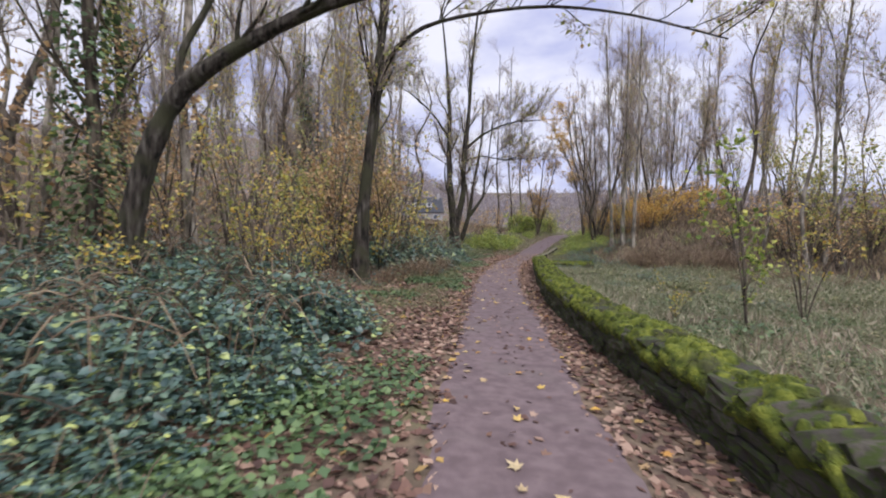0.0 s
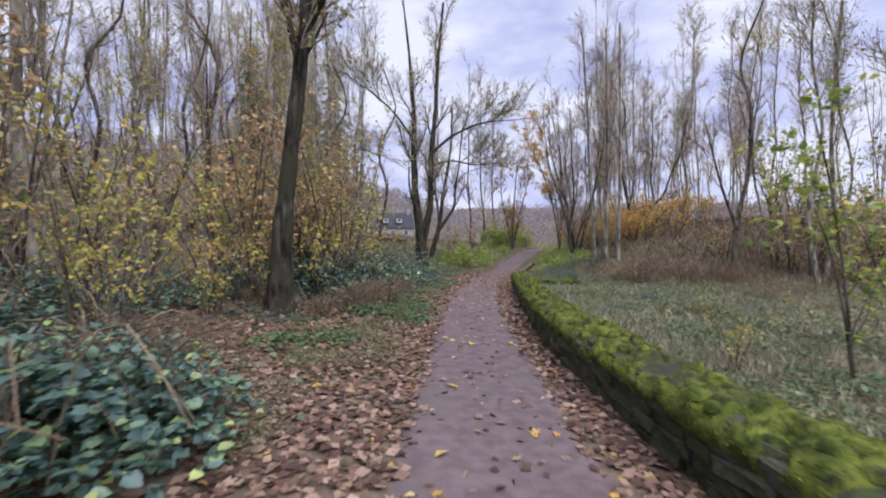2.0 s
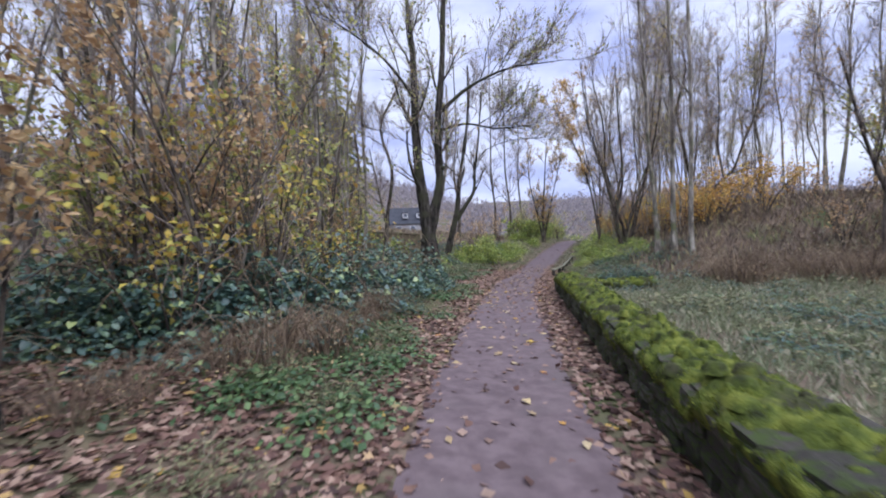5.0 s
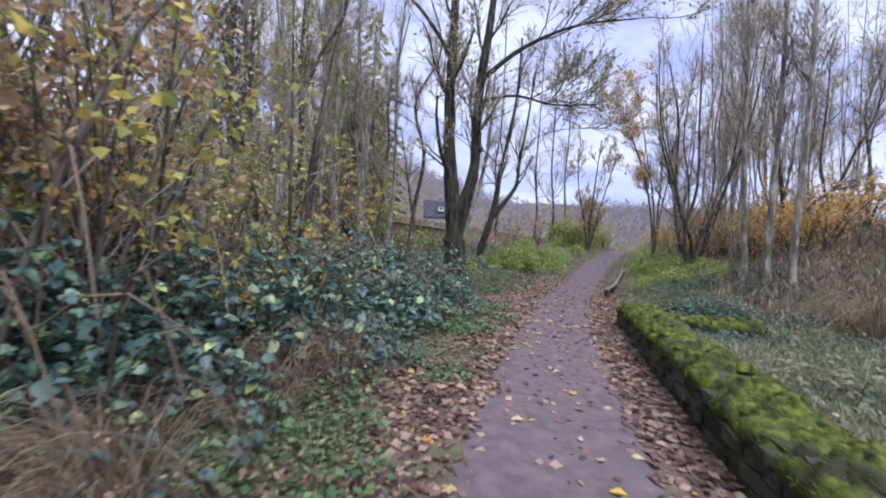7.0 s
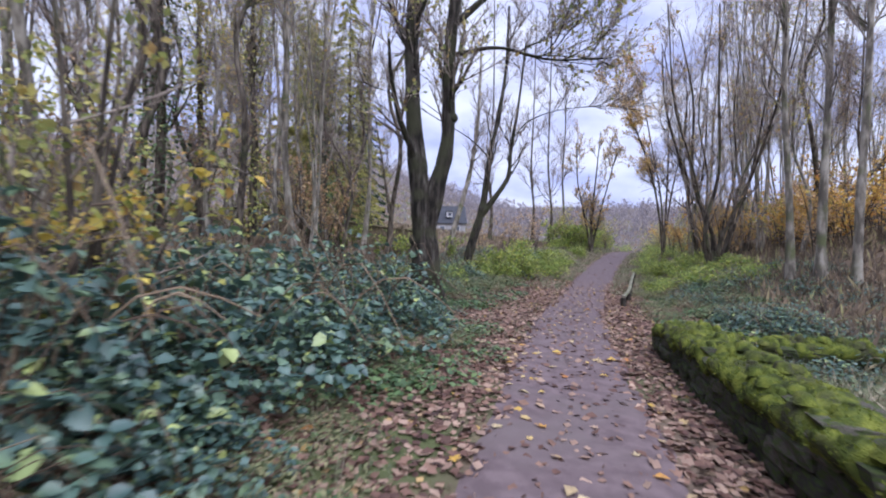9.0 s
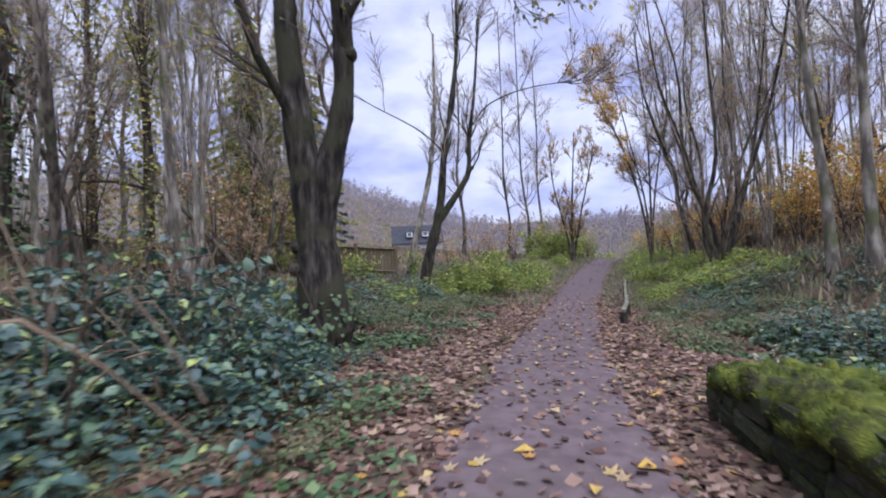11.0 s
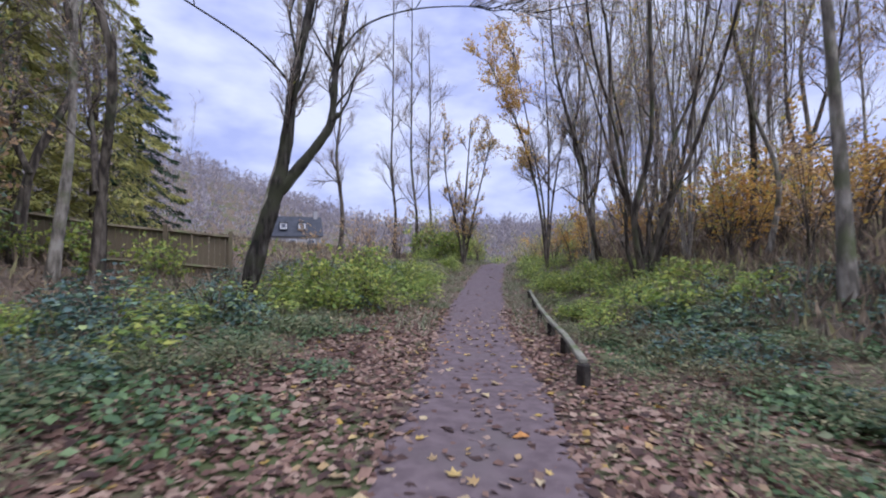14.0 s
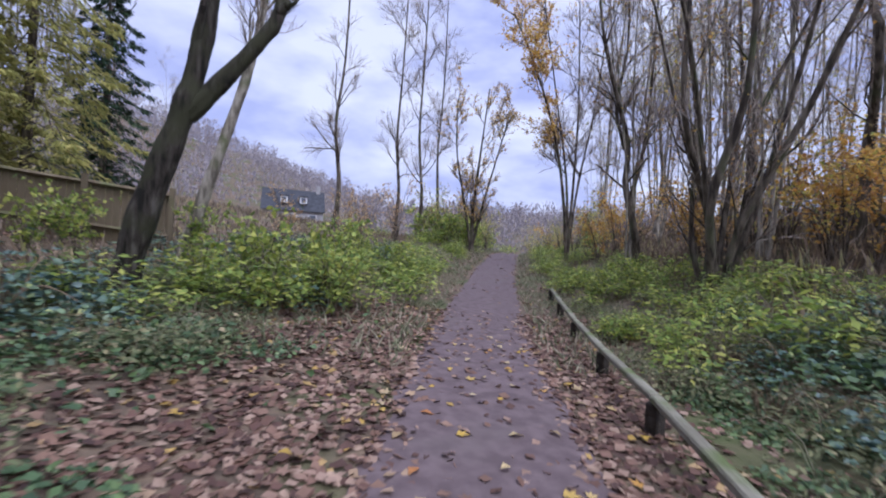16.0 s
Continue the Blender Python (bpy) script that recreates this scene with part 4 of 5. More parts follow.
RUSSET = [shrub("beech_shrub", 60 + k, 7, 3.0, 620, 0.10, M_RUSSET, "shrub still holding dry russet-brown leaves", 0.42) for k in range(2)]
ORANGE = [shrub("orange_shrub", 70 + k, 8, 2.6, 620, 0.105, (M_ORANGE, M_GOLD, M_RUSSET)[k], "shrub with orange autumn leaves on the bank", 0.62) for k in range(3)]
used = set()
rng = np.random.default_rng(99)


def plant(models, x, y, size, dz=-0.02, flat=1.0):
    ob = models[int(rng.integers(len(models)))]
    m = Matrix.LocRotScale((x, y, float(land(x, y)) + dz), Euler((0, 0, rng.uniform(0, 6.28))), (size, size, size * flat))
    if ob not in used:
        used.add(ob)
        ob.matrix_basis = m
        return ob
    c = copy_thing(ob, m)
    c.matrix_basis = m
    return c


def bed(models, count, y0, y1, u0, u1, s0, s1, flat=1.0):
    for _ in range(count):
        y = rng.uniform(y0, y1)
        x = float(centre(y)) + rng.uniform(u0, u1)
        plant(models, x, y, rng.uniform(s0, s1), flat=flat * rng.uniform(0.85, 1.2))


bed(BRAMBLE, 72, 0.5, 6.6, -7.0, -2.4, 0.8, 1.3)
bed(BRAMBLE, 20, 1.5, 5.0, -2.6, -1.75, 0.45, 0.7, 0.7)
bed(BRAMBLE, 24, 6.5, 12, -8.5, -5.0, 0.9, 1.4)
bed(BRAMBLE, 66, 12.8, 22.0, -5.8, -2.6, 1.0, 1.45, 1.25)
for x, y, q in [(0.0, 22.7, 0.6), (-0.4, 23.2, 0.8), (0.35, 22.35, 0.45), (-0.7, 22.2, 0.75), (1.15, 22.9, 0.35), (-0.3, 21.6, 0.6), (0.3, 22.75, 0.6), (0.7, 22.75, 0.38), (0.15, 22.9, 0.7), (-0.1, 21.9, 0.7), (0.55, 22.55, 0.42), (0.95, 22.7, 0.34), (0.2, 22.5, 0.55), (0.75, 22.35, 0.3)]:
    plant(BRAMBLE, x, y, q)
bed(BRAMBLE, 14, 16.5, 22.0, -2.9, -2.0, 0.5, 0.85)
bed(BRAMBLE, 34, 22, 31, -9, -4.2, 0.8, 1.3)
bed(BRAMBLE, 30, 22.2, 30, 3.2, 7.0, 0.6, 1.0, 0.8)
bed(BRAMBLE, 26, 31, 44, -9, -3, 0.8, 1.2, 0.8)
bed(BRAMBLE, 20, 13, 20.5, 3.2, 8.0, 0.5, 0.9, 0.6)
bed(IVY, 26, 11.5, 22, -2.4, -1.25, 0.6, 1.0)
bed(IVY, 16, 0.5, 5.5, -2.2, -1.3, 0.7, 1.1)
bed(IVY, 10, 6, 11, -4.5, -1.7, 0.5, 0.8)
bed(IVY, 34, 23.5, 32, -5.0, -1.9, 0.6, 1.1)
bed(BRAMBLE, 10, 24, 30, -5.0, -3.4, 0.45, 0.75)
bed(IVY, 14, 24.5, 34, -5.2, -2.3, 0.5, 0.9)
bed(WEEDS, 46, 24.5, 34, -5.5, -2.5, 0.6, 1.1)
bed(WEEDS, 40, 26.5, 36, 1.75, 5.0, 0.6, 1.1)
bed(WEEDS, 34, 3, 21, 2.3, 9.5, 0.6, 1.3, 0.7)
bed(WEEDS, 40, 24.0, 30, 1.65, 4.6, 0.5, 1.0)
bed(IVY, 22, 24.0, 30, 1.7, 4.6, 0.6, 1.1)
bed(DEADCANE, 8, 26, 32, 2.4, 4.6, 0.3, 0.5)
bed(WEEDS, 40, 8, 22, -2.3, -1.3, 0.4, 0.7)
bed(WEEDS, 24, 3, 10, -4.0, -1.5, 0.4, 0.7)
for x, y, q in [(5.3, 20.6, 0.5), (6.0, 20.3, 0.6), (6.9, 20.5, 0.7), (5.6, 21.6, 0.5)]:
    plant(BRAMBLE, x, y, q)
bed(IVY, 30, 22, 30, 2.6, 6.0, 0.8, 1.4)
bed(IVY, 24, 2, 20, 2.6, 6.5, 0.7, 1.2)
bed(NETTLE, 34, 31.5, 39, -4.6, -1.5, 0.7, 1.15)
bed(LIMEBUSH, 18, 31.8, 39, -4.6, -1.9, 0.5, 0.85)
for _ in range(12):
    plant(LIMEBUSH, rng.uniform(-7.5, 0.6), rng.uniform(34.0, 36.8), rng.uniform(0.65, 1.0))
bed(LIMEBUSH, 8, 31, 41, 2.8, 5.6, 0.35, 0.6)
bed(NETTLE, 3, 26, 31, -6.0, -4.4, 0.4, 0.6)
bed(NETTLE, 30, 38, 50, -5.0, -1.6, 0.8, 1.2, 0.7)
bed(NETTLE, 54, 29.5, 40, 2.0, 5.6, 0.6, 1.1)
bed(NETTLE, 26, 39, 52, 1.8, 5.0, 0.8, 1.2, 0.8)
bed(NETTLE, 22, 50, 68, 1.4, 8.0, 0.9, 1.4)
bed(NETTLE, 22, 50, 68, -8.0, -1.4, 0.9, 1.4)
bed(OLIVE, 7, 66, 72, -9, 4, 0.5, 0.8)
bed(LIMEBUSH, 8, 54, 66, -7, -2, 0.9, 1.5)
bed(NETTLE, 14, 25.5, 31, -5.5, -3.2, 0.6, 1.0)
bed(NETTLE, 12, 28.5, 32.5, 2.4, 6.0, 0.5, 0.8)
bed(BRAMBLE, 7, 24, 31, 3.0, 5.2, 0.4, 0.7)
bed(DEADCANE, 20, 12.6, 16.5, -3.1, -1.95, 0.4, 0.65)
bed(DEADCANE, 8, 5.5, 12, -4.2, -2.4, 0.4, 0.6)
for _ in range(16):
    plant(DEADCANE, rng.uniform(9.0, 13.5), rng.uniform(19, 22.5), rng.uniform(0.9, 1.4))
bed(SAPLING, 5, 5.5, 12, -5.0, -2.9, 0.4, 0.8)
bed(SAPLING, 4, 12.5, 18, -5.0, -3.0, 0.6, 1.0)
bed(HAZEL, 7, 10.5, 18, -5.2, -3.2, 0.8, 1.15)
bed(HAZEL, 5, 9, 12, -8.5, -5.5, 0.8, 1.1)
for x, y, s in [(-1.9, 13.0, 0.85), (-1.45, 14.3, 0.9), (-0.95, 15.4, 0.5), (-2.6, 7.6, 0.5)]:
    plant(SAPLING, x, y, s)
bed(OLIVE, 10, 12, 22, -8.5, -4.2, 0.8, 1.1)
bed(OLIVE, 8, 0, 8, -10, -6.5, 0.8, 1.2)
bed(RUSSET, 5, 11.8, 17, -6.0, -3.8, 0.8, 1.1)
bed(RUSSET, 16, 8, 36, -16, -7, 0.9, 1.4)
bed(RUSSET, 10, 10, 26, 13, 22, 0.8, 1.3)
bed(OLIVE, 14, 6, 30, 13.5, 24, 0.9, 1.4)
bed(RUSSET, 9, 24, 40, 7, 16, 0.6, 1.0)
for _ in range(17):
    plant(ORANGE, rng.uniform(11.8, 20), rng.uniform(28.0, 37), rng.uniform(0.55, 1.1))
for _ in range(7):
    plant(SAPLING, rng.uniform(11.5, 17), rng.uniform(29.5, 37), rng.uniform(0.6, 1.0))
for x, y, q in [(14.0, 33.0, 0.9), (15.2, 34.2, 1.1), (13.2, 31.6, 0.75), (16.0, 33.0, 1.0), (14.6, 31.8, 0.8)]:
    plant(ORANGE, x, y, q)
bed(ORANGE, 8, 36, 52, 4.5, 10, 0.7, 1.2)
bed(RUSSET, 8, 40, 62, -9, -4.5, 0.6, 0.9)
bed(OLIVE, 6, 46, 60, 3, 9, 0.6, 0.9)
bed(OLIVE, 9, 53, 63, -8, -2.2, 0.6, 0.95)
bed(LIMEBUSH, 9, 50, 62, -6, -2.0, 1.0, 1.6)
bed(OLIVE, 7, 54, 63, 2.2, 8, 0.6, 0.9)
bed(ORANGE, 7, 44, 60, 2.6, 8, 0.6, 1.0)
bed(WEEDS, 60, 3, 21, 2.4, 12, 0.8, 1.6, 0.8)
bed(BRAMBLE, 14, 6, 20, 4.0, 11, 0.3, 0.55, 0.5)
bed(DEADCANE, 9, 12, 22, 8, 12, 0.5, 0.9, 0.7)
for models, x, y, q in [(BRAMBLE, -2.5, 10.5, 0.5), (BRAMBLE, -1.75, 10.6, 0.33), (BRAMBLE, -2.1, 10.4, 0.36), (SAPLING, -2.8, 10.0, 0.5), (DEADCANE, -1.6, 11.3, 0.5), (DEADCANE, -2.5, 11.2, 0.6), (SAPLING, -3.4, 8.6, 0.65)]:
    plant(models, x, y, q)
for x, y, s in [(4.3, 8.6, 0.35), (6.9, 8.8, 0.7)]:
    plant(SAPLING, x, y, s)
plant(CLIMBED, 5.2, 7.9, 1.0)

# ---- loose ground cover ----
def strew(name, n, y0, y1, u0, u1, size, material, label, category, keep=None, tilt=0.35, lift=0.01, seed=1, shape=None):
    r = np.random.default_rng(seed)
    y = r.uniform(y0, y1, n)
    u = r.uniform(u0, u1, n)
    if keep is not None:
        ok = r.random(n) < keep(u, y)
        y, u = y[ok], u[ok]
    x = centre(y) + u
    at = np.stack([x, y, land(x, y) + lift + r.uniform(0, 0.02, len(x))], -1)
    a = r.uniform(0, 6.28, len(x))
    al = np.stack([np.cos(a), np.sin(a), r.normal(size=len(x)) * tilt * 0.5], -1)
    up = np.stack([r.normal(size=len(x)) * tilt, r.normal(size=len(x)) * tilt, np.ones(len(x))], -1)
    g = Geo()
    (shape or leaves)(g, r, at, al, up, r.uniform(*size, len(x)))
    return tagged(new(name, g.mesh(name, material)), label, category, kind="stuff")


def flat_leaf(g, r, a, b, c, d):
    leaves(g, r, a, b, c, d, 0.75, simple=True)


def stalk(g, r, a, b, c, d):
    leaves(g, r, a, r.normal(size=(len(a), 3)) * 0.45 + np.array([0, 0, 1.0]), r.normal(size=(len(a), 3)), d * 2.0, 0.14, simple=True)


def litter_keep(u, y):
    left = smooth((-u - 0.48) / 0.4) * (1 - 0.75 * smooth((-u - 3.5) / 2.5))
    right = smooth((u - 0.48) / 0.35) * np.where(y < 21, (u < 1.45) * 1.0, 1 - smooth((u - 2.6) / 1.5))
    mid = (np.abs(u) < 0.7) * 0.04 * (1 + 3.0 * smooth((y - 15) / 4) - 1.5 * smooth((y - 24) / 5))
    left = left * (1 - 0.35 * smooth((y - 25) / 4) * smooth((-u - 2.1) / 0.9))
    right = right * (1 - 0.8 * smooth((y - 25) / 3) * smooth((u - 1.5) / 0.4))
    return np.clip(left + right + mid, 0, 1) * (0.6 + 0.4 * smooth((y - 4) / 3))


strew("leaf_litter", 130000, 0.8, 34, -6.0, 4.5, (0.05, 0.115), M_LITTER, "brown and tan fallen autumn leaves lying over the verges", "leaf litter", litter_keep, seed=3, shape=flat_leaf)
strew("leaf_litter", 16000, 0.8, 32, -4.5, 3.8, (0.05, 0.085), M_LITTER, "broad lobed fallen leaves in brown and tan", "leaf litter", litter_keep, seed=4, shape=lobed)
strew("leaf_litter", 16000, 30, 62, -12, 12, (0.08, 0.16), M_LITTER, "distant fallen leaves along the path", "leaf litter", lambda u, y: (np.abs(u) > 0.7) * 0.9 + 0.05, seed=5)


def hill_keep(u, y):
    return ((u < -6) | (u > np.where(y < 24, 12, 5.5))) * 1.0


strew("hillside_scrub", 52000, 0, 70, -34, 34, (0.12, 0.30), M_BRACKEN, "dead brown bracken and scrub covering the slopes", "scrub", hill_keep, tilt=2.5, lift=-0.02, seed=6, shape=stalk)
strew("bank_scrub", 26000, 22, 46, 4.5, 22, (0.10, 0.24), M_BRACKEN, "brown bracken and dead stems on the bank", "scrub", tilt=2.5, lift=-0.02, seed=16, shape=stalk)
strew("meadow_scrub", 16000, 4, 26, 13, 30, (0.10, 0.24), M_BRACKEN, "olive and brown scrub at the edge of the meadow", "scrub", tilt=2.5, lift=-0.02, seed=17, shape=stalk)
strew("low_green_plants", 9000, 1, 46, -9, -1.5, (0.06, 0.12), M_IVY, "small green plants growing through the leaves", "ground plants", lambda u, y: 0.25 + 0.75 * smooth((wave(u, y, 4, 3.0) - 0.05) / 0.25), tilt=0.8, lift=0.04, seed=7)


def blades(name, n, pick, high, label, material, seed, lean=0.7):
    r = np.random.default_rng(seed)
    x, y = pick(r, n)
    h = r.uniform(*high, len(x))
    at = np.stack([x, y, land(x, y) - 0.02], -1)
    al = np.stack([r.normal(size=len(x)) * lean, r.normal(size=len(x)) * lean, np.ones(len(x))], -1)
    g = Geo()
    leaves(g, r, at, al, r.normal(size=(len(x), 3)), h, 0.07, cup=0.02, simple=True)
    return tagged(new(name, g.mesh(name, material)), label, "grass", kind="stuff")


def meadow(r, n):
    y = r.uniform(-1, 22.3, n)
    x = np.interp(y, WY + [26], WX + [5.5]) + 0.6 + 14 * r.random(n) ** 1.4
    return x, y


def verge(r, n):
    y = r.uniform(30, 62, n)
    side = np.where(r.random(n) < 0.5, -1, 1)
    return centre(y) + side * (0.95 + 4.5 * r.random(n) ** 1.3) - 0.2 * side * (y < 30) , y


blades("meadow_grass", 52000, meadow, (0.14, 0.34), "rough olive-green and straw meadow grass behind the wall", M_GRASS, 8)
blades("verge_grass", 18000, verge, (0.10, 0.32), "rough green grass along the edges of the path", M_GRASS, 9)
strew("meadow_weeds", 14000, 0, 26, 2.4, 14, (0.06, 0.13), M_GRASS, "dull olive weeds among the meadow grass", "weeds", lambda u, y: 0.3 + 0.7 * (wave(u, y, 6, 4) > 0), tilt=1.2, lift=0.10, seed=10)

# single pale leaves on the path
r = np.random.default_rng(21)
g = Geo()
lobed(g, r, [[0, 0, 0]], [[1, 0, 0.05]], [[0.1, 0, 1]], 0.085)
leaf_mesh = g.mesh("fallen_leaf", M_PALELEAF)
g = Geo()
leaves(g, r, [[0, 0, 0]], [[1, 0, 0.1]], [[0.15, 0.1, 1]], 0.11)
oval_mesh = g.mesh("fallen_leaf", M_PALELEAF)
for k in range(260):
    y = r.uniform(1.5, 33) if k % 3 else r.uniform(17, 32)
    u = r.normal() * 0.75 + (0.25 if y < 16 else 0.0)
    if abs(u) > 2.2 or (y < 21 and u > 1.2):
        u = r.uniform(-0.7, 0.7)
    x = float(centre(y)) + u
    ob = new("fallen_leaf", leaf_mesh if k % 2 else oval_mesh)
    s = r.uniform(0.7, 1.35)
    ob.matrix_basis = Matrix.LocRotScale((x, y, float(land(x, y)) + 0.026), Euler((r.uniform(-0.2, 0.2), r.uniform(-0.2, 0.2), r.uniform(0, 6.28))), (s, s, s))
    tagged(ob, "pale tan or yellow fallen leaf lying on the path", "leaf", "fallen leaves on the path")


# ---- low timber rail beside the path ----
RAIL = [(5.62, 26.75), (6.35, 28.5), (7.02, 30.3), (7.75, 32.3), (8.5, 34.3), (9.3, 36.4)]
rail = thing("timber_rail", Matrix.Identity(4), "low weathered timber rail on short dark posts", "rail")
for k, (x, y) in enumerate(RAIL):
    g = Geo()
    z = float(land(x, y))
    box(g, (x, y, z + 0.05), (0.115, 0.115, 0.42), 0.35)
    ob = part("post", g, M_POSTDARK, rail, "short wet black post", smooth=False)
    bv = ob.modifiers.new("edge", "BEVEL")
    bv.width = 0.012
    if k:
        a, b = np.array([*RAIL[k - 1], float(land(*RAIL[k - 1])) + 0.265]), np.array([x, y, z + 0.265])
        d = b - a
        g = Geo()
        box(g, (0, 0, 0), (0.095, float(np.linalg.norm(d)) - 0.012, 0.06))
        ob = part("bar", g, M_TIMBER, rail, "weathered grey-green timber", smooth=False)
        ob.matrix_basis = Matrix.LocRotScale((a + b) / 2 + np.array([0, 0, 0.022]), Euler((math.atan2(d[2], math.hypot(d[0], d[1])), 0, math.atan2(-d[0], d[1]))), None)
        bv = ob.modifiers.new("edge", "BEVEL")
        bv.width = 0.012

# ---- board fence behind the slanting tree ----
fence = thing("board_fence", Matrix.Identity(4), "brown timber board fence with a top rail at the wood's edge", "fence")
fx = np.arange(-9.5, -0.4, 0.155)
board_geo = Geo()
box(board_geo, (0, 0, 0.72), (0.145, 0.02, 1.45))
board_mesh = board_geo.mesh("board", M_FENCE, False)
for x in fx:
    y = 37.6 + 0.10 * (x + 1)
    ob = new("board", board_mesh)
    ob.parent = fence
    ob.matrix_basis = Matrix.LocRotScale((x, y, float(land(x, y)) - 0.03), Euler((0, rng.uniform(-0.012, 0.012), 0.1)), (1, 1, rng.uniform(0.97, 1.02)))
xs = np.arange(-9.4, -0.3, 1.8)
for k, x in enumerate(xs):
    y = 37.5 + 0.10 * (x + 1)
    g = Geo()
    box(g, (x, y - 0.02, float(land(x, y)) + 0.74), (0.11, 0.11, 1.62), 0.1)
    part("post", g, M_FENCE, fence, smooth=False)
    if k:
        for dz in (0.35, 1.36):
            a = np.array([xs[k - 1], 37.5 + 0.10 * (xs[k - 1] + 1) + 0.03, float(land(xs[k - 1], y)) + dz])
            b = np.array([x, y + 0.03, float(land(x, y)) + dz])
            g = Geo()
            tube(g, [a, (a + b) / 2, b], [0.05, 0.05, 0.05], 4)
            part("rail", g, M_FENCE, fence, smooth=False)

# ---- house on the far slope ----
HX, HY = -4.3, 92.0
hz = float(land(HX, HY)) - 0.1
house = thing("house", pose(HX, HY, hz, 0, 0, 8) @ Matrix.Scale(0.8, 4), "pale rendered house with a dark slate roof and two white dormers", "house")
g = Geo()
box(g, (0, 0, 1.6), (10.0, 7.0, 3.2))
part("wall", g, M_RENDERED, house, smooth=False)
g = Geo()
g.add([[-5.0, -3.5, 3.2], [-5.0, 3.5, 3.2], [-5.0, 0, 6.6], [5.0, -3.5, 3.2], [5.0, 3.5, 3.2], [5.0, 0, 6.6]], [[0, 1, 2], [3, 5, 4]])
part("gable", g, M_RENDERED, house, "pale gable walls", smooth=False)
for sgn in (-1, 1):
    g = Geo()
    v = [[-5.3, sgn * 3.9, 2.85], [5.3, sgn * 3.9, 2.85], [5.3, 0, 6.72], [-5.3, 0, 6.72]]
    g.add(v + [[a, b, c - 0.15] for a, b, c in v], [[0, 1, 2, 3], [7, 6, 5, 4], [0, 4, 5, 1], [1, 5, 6, 2], [3, 2, 6, 7], [0, 3, 7, 4]])
    part("roof", g, M_SLATE, house, smooth=False)
for x in (-1.6, 1.6):
    g = Geo()
    box(g, (x, -2.6, 4.7), (1.15, 1.6, 1.1))
    d = part("dormer", g, M_WHITE, house, "white-framed dormer", smooth=False)
    g = Geo()
    box(g, (x, -3.43, 4.7), (0.75, 0.06, 0.7))
    part("pane", g, M_PANE, d, smooth=False)
    g = Geo()
    box(g, (x, -2.65, 5.31), (1.4, 1.9, 0.12))
    part("dormer_roof", g, M_SLATE, d, smooth=False)
for x in (-3.2, 0.0, 3.2):
    g = Geo()
    box(g, (x, -3.53, 1.7), (1.3, 0.08, 1.2))
    d = part("window", g, M_WHITE, house, smooth=False)
    g = Geo()
    box(g, (x, -3.59, 1.7), (1.1, 0.06, 1.0))
    part("pane", g, M_PANE, d, smooth=False)
g = Geo()
box(g, (4.2, 0, 7.0), (0.7, 0.9, 1.5))
part("chimney", g, M_RENDERED, house, smooth=False)

# ---- far woods, and a dark conifer beyond the fence ----
r = np.random.default_rng(31)
g = Geo()
n = 2100
x, y = r.uniform(-150, 150, n), 78 + 170 * r.random(n)
keep = ~((np.abs(x - HX) < 8) & (y < HY + 5)) & ~((np.abs(x - centre(np.minimum(y, 80))) < 9) & (y < 90))
x, y = x[keep], y[keep]
for a, b, c in zip(x, y, land(x, y)):
    h = r.uniform(4, 8)
    k = 64
    t = r.uniform(0.05, 1.0, k)
    w = (h * 0.30 * np.sin(np.pi * (0.15 + 0.8 * t)))[:, None]
    at = np.stack([a + np.zeros(k), b + np.zeros(k), c + h * t], -1) + r.normal(size=(k, 3)) * np.array([0.6, 0.6, 0.1]) * w
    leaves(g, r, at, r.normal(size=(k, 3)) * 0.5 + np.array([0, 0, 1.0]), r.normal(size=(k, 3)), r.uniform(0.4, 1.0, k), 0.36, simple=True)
# the pale mauve-grey of these woods stands in for haze, not bark colour
tagged(new("far_woods", g.mesh("far_woods", M_HAZEWOOD, False)), "bare winter woods on the distant hillsides, tinted pale mauve-grey for haze", "woods", kind="stuff")

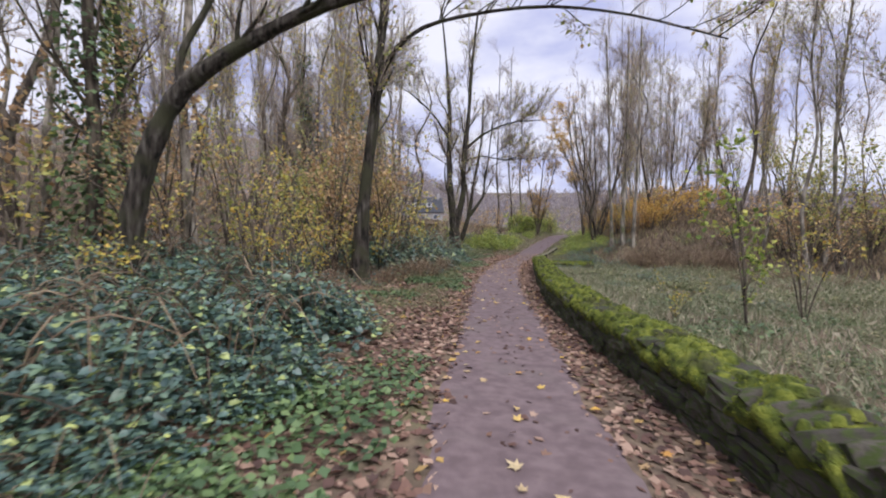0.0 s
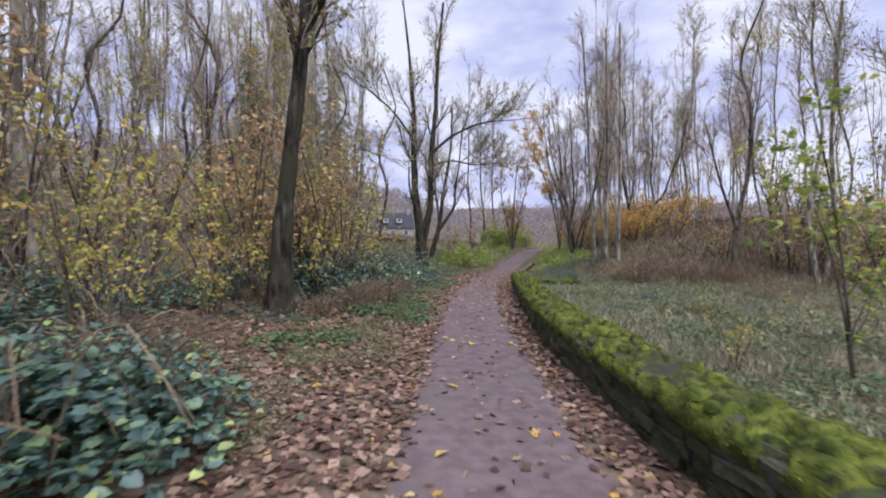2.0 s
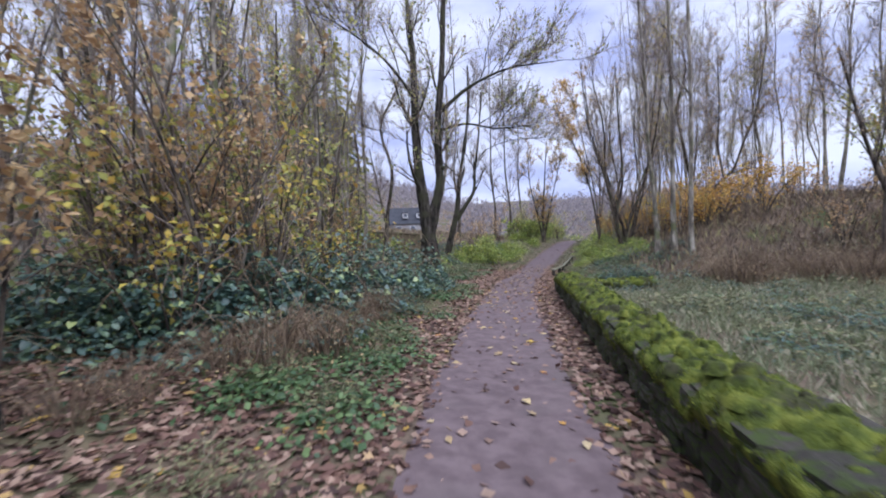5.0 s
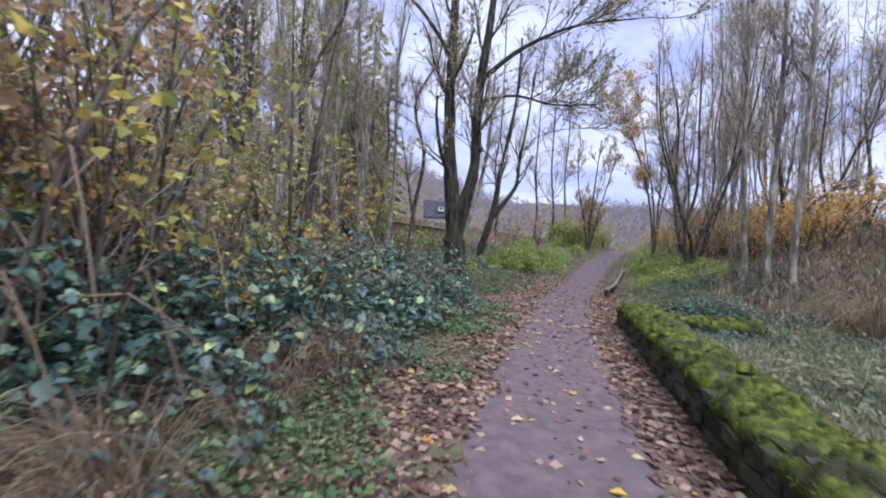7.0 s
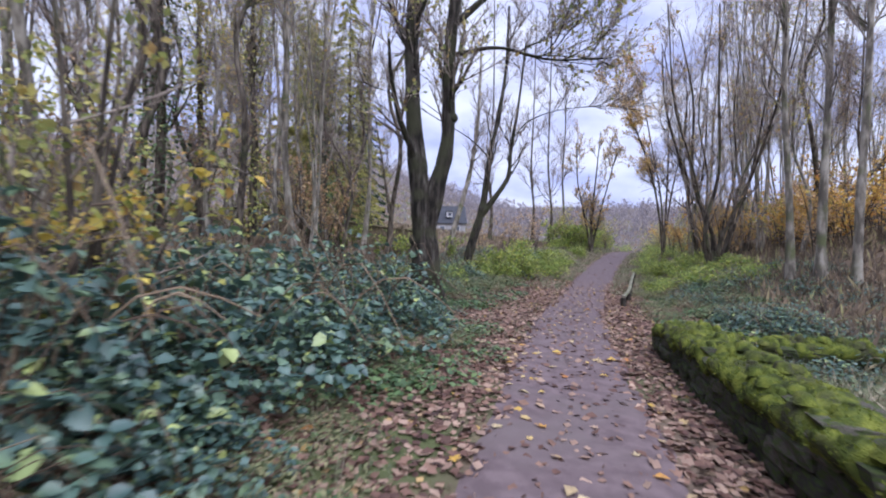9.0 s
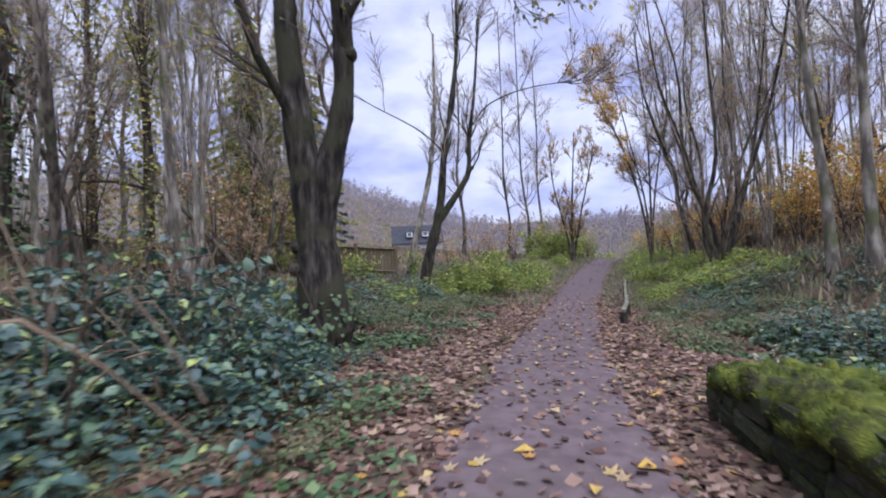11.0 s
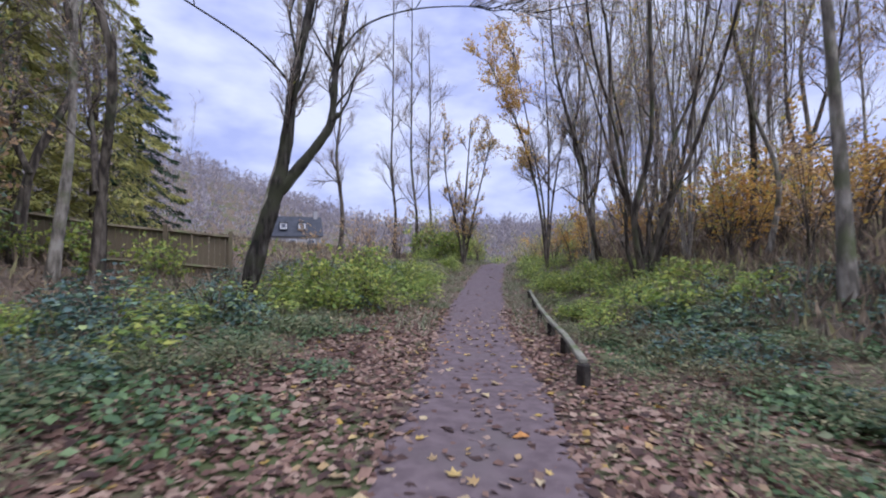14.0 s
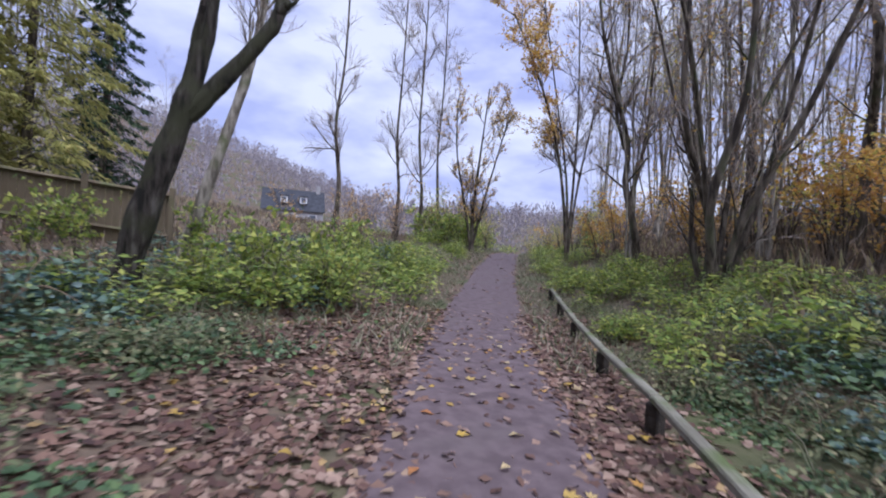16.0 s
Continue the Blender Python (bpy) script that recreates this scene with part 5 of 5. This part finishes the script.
def conifer(x, y, h, mat, text, wide, droop):
    """A tapered trunk with layered boughs, each hung with short sprays of needles."""
    root = thing("conifer", Matrix.Translation(on(x, y, -0.1)), text, "tree", "conifers behind the fence")
    g = Geo()
    tube(g, [[0, 0, 0], [0.05, 0, h * 0.5], [0, 0, h]], [0.17, 0.1, 0.02], 8)
    part("trunk", g, M_BARK, root)
    boughs, at, al = [], [], []
    for k in range(110):
        q = (k + r.random()) / 110
        z = h * (0.06 + 0.93 * q)
        reach = wide * (1 - q) ** 0.8 * r.uniform(0.65, 1.15) + 0.25
        a = k * 2.4 + r.uniform(-0.4, 0.4)
        d = np.array([math.cos(a), math.sin(a), 0])
        line = curve([[0, 0, z], d * reach * 0.4 + [0, 0, z - droop * reach * 0.10], d * reach * 0.8 + [0, 0, z - droop * reach * 0.38], d * reach + [0, 0, z - droop * reach * 0.42]], 7)
        boughs.append((line, np.linspace(0.022, 0.006, 7)))
        n = int(40 + 70 * reach)
        w = r.uniform(0.12, 1.0, n) * 5.99
        i = w.astype(int)
        p = line[i] * (1 - (w - i))[:, None] + line[i + 1] * (w - i)[:, None]
        side = np.array([-d[1], d[0], 0]) * (r.normal(size=n) * 0.16 * reach * (1.1 - w / 6))[:, None]
        at.append(p + side - np.array([0, 0, 1]) * np.abs(r.normal(size=n))[:, None] * 0.07)
        al.append(d * 0.7 + side * 3 + np.array([0, 0, -0.45]) + r.normal(size=(n, 3)) * 0.25)
    tagged(part("branchwork", tubes(boughs, 4), M_BARK, root), kind="stuff")
    at, al = np.concatenate(at), np.concatenate(al)
    g = Geo()
    leaves(g, r, at, al, r.normal(size=at.shape) * 0.5 + [0, 0, 1], r.uniform(0.14, 0.34, len(at)), 0.22, simple=True)
    part("crown", g, mat, root)


conifer(-7.6, 49, 12, M_CONIFER, "dark green conifer standing behind the board fence", 2.4, 0.9)
for x, y, h in [(-6.6, 42.5, 16), (-9.6, 43.0, 15), (-8.3, 41.0, 13)]:
    conifer(x, y, h, M_LARCH, "yellow-green larch with drooping branches behind the fence", 3.4, 1.2)

# ivy-clad trees on the slope behind the forked tree
for x, y, h in [(-6.8, 30.5, 12), (-8.6, 28.0, 13), (-10.2, 32.5, 12), (-5.6, 34.8, 11), (-9.6, 13.5, 12), (-7.4, 9.6, 11)]:
    root = thing("ivy_clad_tree", Matrix.Translation(on(x, y, -0.1)), "woodland tree whose trunk is wrapped in dull green ivy", "tree", "ivy-clad trees")
    g = Geo()
    tube(g, [[0, 0, 0], [0.1, 0, h * 0.3], [-0.1, 0.1, h * 0.65], [0.1, 0, h]], [0.17, 0.13, 0.09, 0.03], 8)
    part("trunk", g, M_BARK, root)
    lines = sprout(r, [(np.array([[0, 0, 0], [0.1, 0, h * 0.3], [-0.1, 0.1, h * 0.65], [0.1, 0, h]]), np.array([0.15, 0.12, 0.08, 0.03]))], 26, 2.6, 0.25, 0.8, 0.35, 0.4, 4, 0.15, 0.01)
    small = sprout(r, lines, 6, 1.2, 0.2, 0.6, 0.1, 0.5, 2, 0.2, 0.007)
    tagged(part("branchwork", tubes(lines, 4), M_BARK, root), kind="stuff")
    tagged(part("twig_spray", tubes(small, 3), M_TWIG, root), kind="stuff")
    n = 1500
    t = r.random(n) ** 1.2
    q = 0.15 + 0.45 * np.abs(r.normal(size=n)) * (1 - 0.4 * t)
    a = r.uniform(0, 6.28, n)
    at = np.stack([q * np.cos(a), q * np.sin(a), 0.4 + t * (h * 0.8)], -1)
    al = np.stack([np.cos(a), np.sin(a), -0.5 + r.normal(size=n) * 0.4], -1)
    g = Geo()
    leaves(g, r, at, al, r.normal(size=(n, 3)) * 0.4 + [0, 0, 1], r.uniform(0.10, 0.2, n), 0.8, simple=True)
    tagged(part("ivy", g, M_OLIVE if h == 12 else M_IVY, root, "climbing ivy leaves"), kind="stuff")
